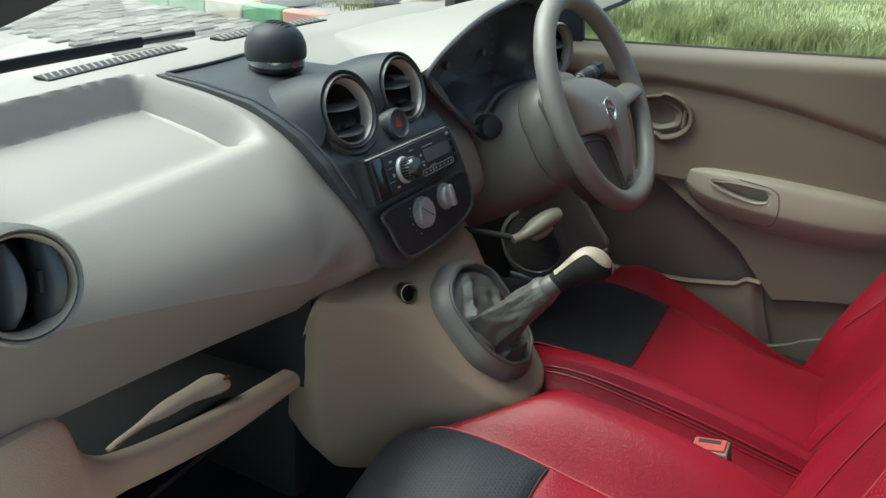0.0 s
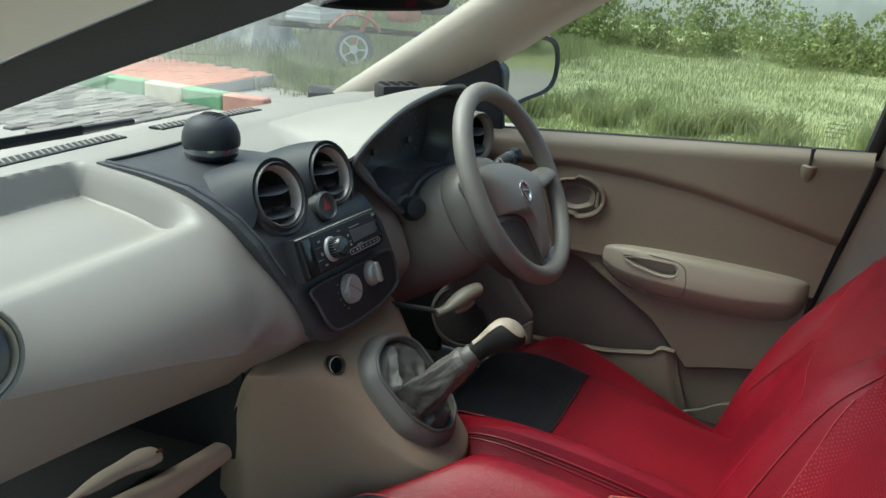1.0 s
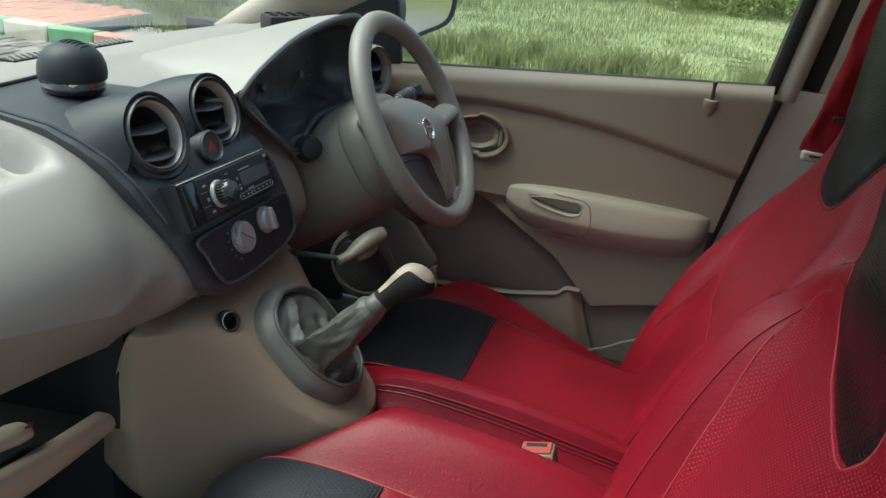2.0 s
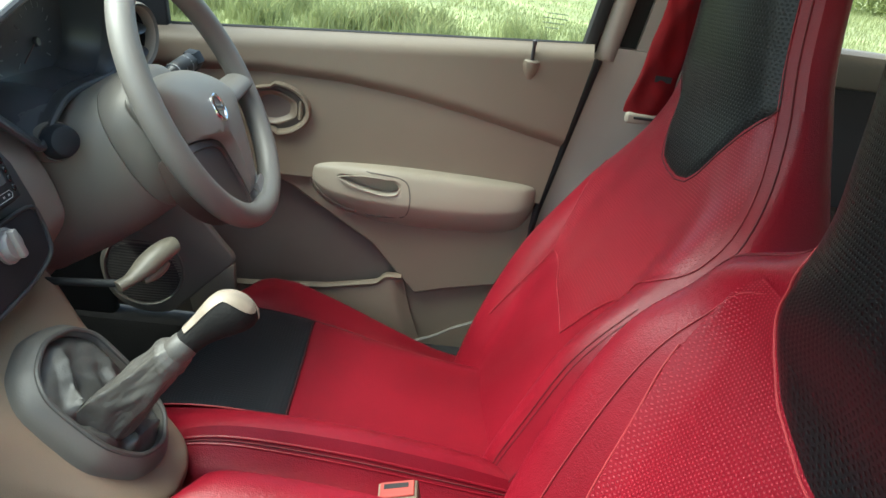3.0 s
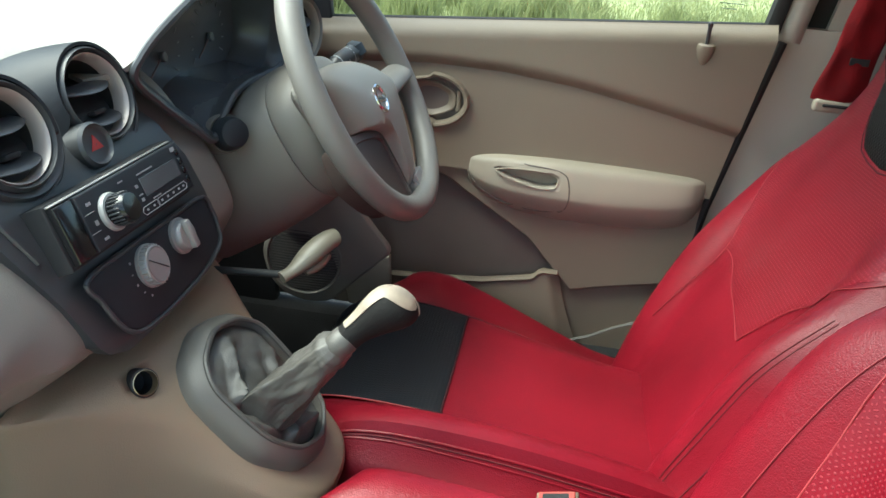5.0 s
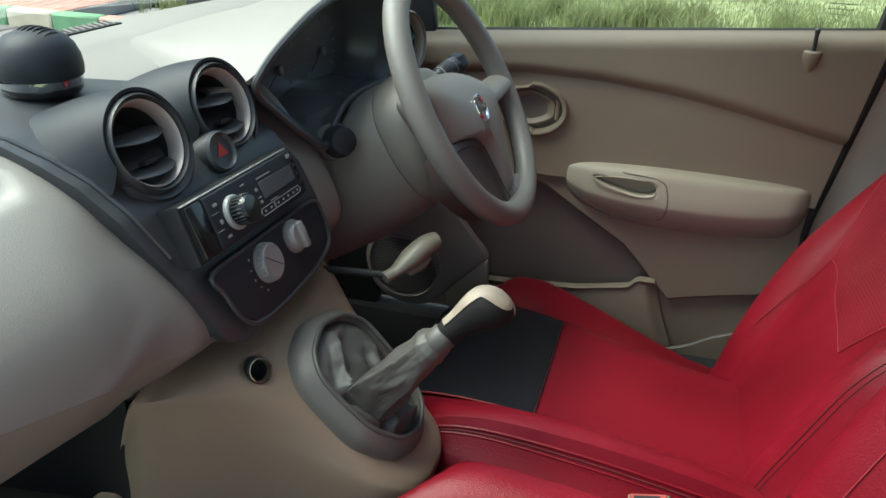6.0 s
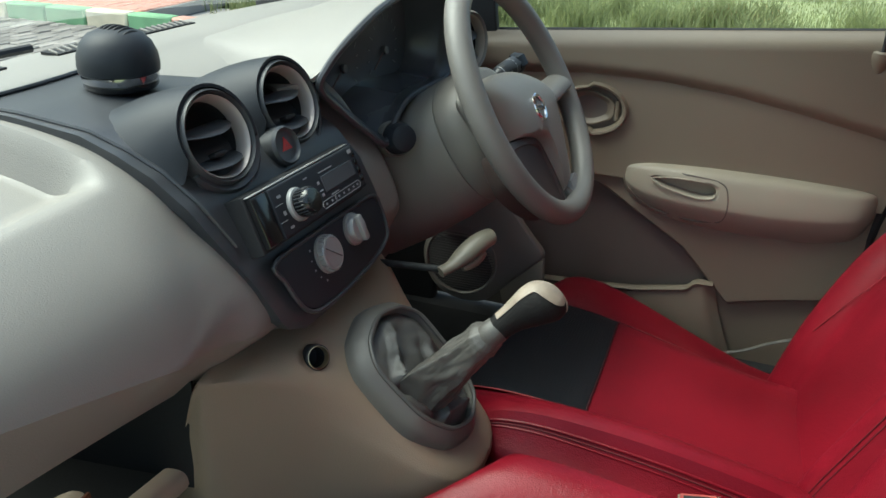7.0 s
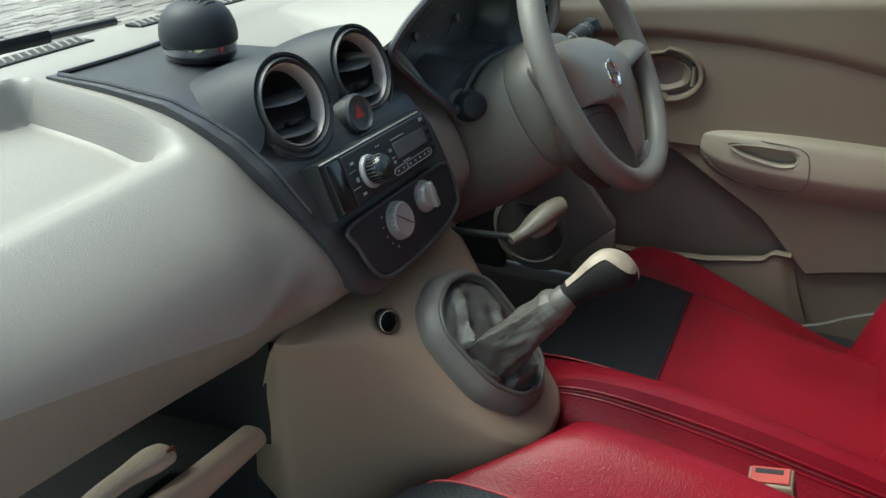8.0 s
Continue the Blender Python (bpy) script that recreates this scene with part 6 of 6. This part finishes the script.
tagged(part("far_wall", box((0.3, 60, 1.9), (26, -6, 0.95), 0.02), mat("pale grey render", (0.46, 0.46, 0.46), 0.9, vary=0.12, scale=1.5, bump=0.3, grain=30)), "pale grey wall behind the bushes", "wall", kind="structure")


back_row = [(rng.uniform(-1, 20), -20 + rng.normal() * 1.2, rng.uniform(0.3, 5.0), rng.uniform(0.7, 1.4)) for _ in range(120)]


def back_spot():
    x, y, z, r = back_row[int(rng.integers(len(back_row)))]
    d = Vector(rng.normal(size=3)).normalized() * r * rng.uniform(0.6, 1.05)
    return x + d.x, y + d.y, max(0.0, z + d.z)


leaves("bushes", 20000, back_spot, 0.22, LEAF, "dense green bushes behind the car", "bushes")


def make_tree(x, y, r, tall, seed):
    g = np.random.default_rng(seed)
    tree = thing("tree", "broad pale barked tree with a spreading root flare", "tree", (x, y, 0), "trees beyond the kerb")
    rings = []
    for i in range(15):
        t = i / 14
        rad = r * (1 + 0.75 * math.exp(-t * 16)) * (1 - 0.55 * t)
        c = Vector((0.25 * math.sin(2.1 * t + seed), 0.2 * math.sin(1.7 * t + 2 * seed), tall * t - 0.05))
        rings.append([c + Vector((math.cos(w), math.sin(w), 0)) * rad * (1 + 0.13 * math.sin(5 * w + seed) * (0.5 + math.exp(-t * 9)) + 0.05 * math.sin(11 * w + 9 * t)) for w in (math.tau * k / 28 for k in range(28))])
    part("trunk", loft(rings), BARK, tree)
    tips = []
    for k in range(7):
        a, h = g.uniform(0, math.tau), tall * g.uniform(0.55, 0.95)
        s = Vector((0.1, 0.1, h))
        e = s + Vector((math.cos(a), math.sin(a), 0.7)) * g.uniform(1.2, 2.2)
        part("limb", tube(smooth_line([s, s.lerp(e, 0.5) + Vector((0, 0, 0.25)), e], 8), 0.1, 8, taper=lambda t: 0.14 * r * 2.4 * (1 - 0.75 * t)), BARK, tree)
        tips += [e, s.lerp(e, 0.7)]
    def spot():
        c = tips[int(rng.integers(len(tips)))]
        return c + Vector(rng.normal(size=3)) * 0.55
    leaves("crown", 2600, spot, 0.2, LEAF, "", "", parent=tree)
    return tree


for x, y, r, tall, seed in ((7.6, 7.15, 0.26, 4.2, 1), (8.35, 6.45, 0.34, 4.6, 2), (10.6, 6.9, 0.22, 4.4, 3), (13.5, 8.0, 0.3, 4.8, 5)):
    make_tree(x, y, r, tall, seed)

for k in range(9):
    x, y = 1.5 + 2.0 * k + 0.5 * math.sin(3.1 * k), -30 - 4 * math.sin(1.9 * k)
    t = make_tree(x, y, 0.28, 6.5, 11 + k)
    tagged(t, "tall dark tree behind the car", group="trees behind the car")

# low wire fence beside the path
fence = thing("wire_fence", "low rusty wire fence beside the painted path", "fence")
WIRE = mat("rusty wire", (0.20, 0.17, 0.11), 0.7, metal=0.3)
for k in range(22):
    q = Vector((5.45, 5.85, 0)).lerp(Vector((6.25, 5.0, 0)), k / 21)
    part("wire", tube([q, q + Vector((0, 0, 0.24))], 0.003, 5), WIRE, fence)
for h in (0.10, 0.21):
    part("rail", tube([(5.45, 5.85, h), (6.25, 5.0, h)], 0.006, 5), WIRE, fence)

# parked three-wheeler beyond the verge
trike = thing("motor_tricycle", "parked motor tricycle with a white box and spoked alloy wheel", "tricycle", (7.95, 4.45, -0.02))
WHITE = mat("white sheet metal", (0.66, 0.66, 0.64), 0.45, vary=0.08)
RED_METAL = mat("faded red metal", (0.45, 0.14, 0.10), 0.5, vary=0.15)


def trike_wheel(x, y, r=0.24):
    m = facing((x, y, r), (-0.85, -0.5, 0))
    w = part("wheel", tube([m @ Vector(((r - 0.035) * math.cos(a), (r - 0.035) * math.sin(a), 0)) for a in (math.tau * k / 40 for k in range(40))], 0.035, 10, True), mat("dusty tyre", (0.16, 0.15, 0.14), 0.85), trike)
    part("rim", tube([m @ Vector(((r - 0.075) * math.cos(a), (r - 0.075) * math.sin(a), 0)) for a in (math.tau * k / 40 for k in range(40))], 0.02, 8, True), WHITE, w)
    part("hub", lathe([(0.001, -0.04), (0.05, -0.04), (0.05, 0.04), (0.001, 0.04)], m, 16), WHITE, w)
    for k in range(5):
        a = math.tau * k / 5
        part("spoke", tube([m @ Vector((0.04 * math.cos(a), 0.04 * math.sin(a), 0.01)), m @ Vector(((r - 0.08) * math.cos(a), (r - 0.08) * math.sin(a), 0.01))], 0.018, 6, flat=0.6), WHITE, w)


trike_wheel(0.0, 0.0)
trike_wheel(1.3, -0.75)
part("mudguard", tube(smooth_line([(0.0 + 0.36 * math.cos(a) * 0.5, 0.36 * math.cos(a) * -0.85, 0.3 + 0.36 * math.sin(a)) for a in (0.5, 1.0, 1.5, 2.0, 2.6)], 14), 0.06, 8, flat=0.35), RED_METAL, trike)
part("fork", tube([(0.0, 0.0, 0.3), (0.12, -0.12, 0.62), (0.2, -0.2, 1.0)], 0.03, 8), RED_METAL, trike)
part("handlebar", tube(smooth_line([(0.0, 0.15, 1.0), (0.2, -0.2, 1.03), (0.45, -0.5, 1.0)], 10), 0.014, 8), BLACK_MATT, trike)
part("tank", box((0.5, 0.32, 0.26), (0.55, -0.4, 0.72), 0.08, 3), RED_METAL, trike)
part("saddle", box((0.62, 0.34, 0.14), (1.0, -0.6, 0.76), 0.05, 3), BLACK_MATT, trike)
cart = part("box", box((0.62, 0.5, 0.42), (0.12, 0.62, 0.72), 0.03, 2), WHITE, trike, "white slatted box body")
for k in range(5):
    part("slat", box((0.64, 0.52, 0.03), (0.12, 0.62, 0.56 + 0.075 * k), 0.01, 1), WHITE, cart)
part("frame", tube([(-0.5, 0.9, 0.5), (0.4, 0.1, 0.45), (1.3, -0.75, 0.4)], 0.04, 8), BLACK_MATT, trike)

# paving blocks between the car and the kerb, worn and uneven
BLOCK = mat("worn paving block", (0.27, 0.25, 0.22), 0.85, vary=0.25, scale=6, bump=0.7, grain=60)
tone = BLOCK.node_tree.nodes.new("ShaderNodeObjectInfo")
mixer = BLOCK.node_tree.nodes.new("ShaderNodeMix")
mixer.data_type, mixer.blend_type = "RGBA", "MULTIPLY"
mixer.inputs["Factor"].default_value = 0.5
shader = BLOCK.node_tree.nodes["Principled BSDF"]
BLOCK.node_tree.links.new(shader.inputs["Base Color"].links[0].from_socket, mixer.inputs["A"])
BLOCK.node_tree.links.new(tone.outputs["Random"], mixer.inputs["B"])
BLOCK.node_tree.links.new(mixer.outputs["Result"], shader.inputs["Base Color"])
first = part("paving_block", box((0.192, 0.098, 0.03), (0, 0, 0), 0.008, 1), BLOCK, paving, "", False)
k = 0
for i in range(8):
    for j in range(37):
        m = pose(3.08 + 0.2 * i + 0.1 * (j % 2), 3.95 + 0.105 * j, -0.001 + 0.004 * math.sin(2.3 * i + 1.7 * j), 1.2 * math.sin(3 * i + j), 1.2 * math.sin(5 * j + i), 1.5 * math.sin(7 * i + 3 * j))
        block = first if k == 0 else new("paving_block", first.data)
        block.parent = paving
        block.matrix_local = m
        k += 1

# red blocks of the raised path, each a little off level
worn = part("paving_block", box((0.205, 0.100, 0.02), (0, 0, 0), 0.006, 1), RED_PAVE, path, "", False)
for i in range(6):
    for j in range(46):
        block = worn if i + j == 0 else new("paving_block", worn.data)
        block.parent = path
        block.matrix_local = pose(4.84 + 0.214 * i + 0.1 * (j % 2), 4.37 + 0.109 * j, 0.103 + 0.003 * math.sin(2.1 * i + 1.3 * j), 1.0 * math.sin(3 * i + j), 1.0 * math.sin(4 * j + i), 1.2 * math.sin(5 * i + 2 * j))
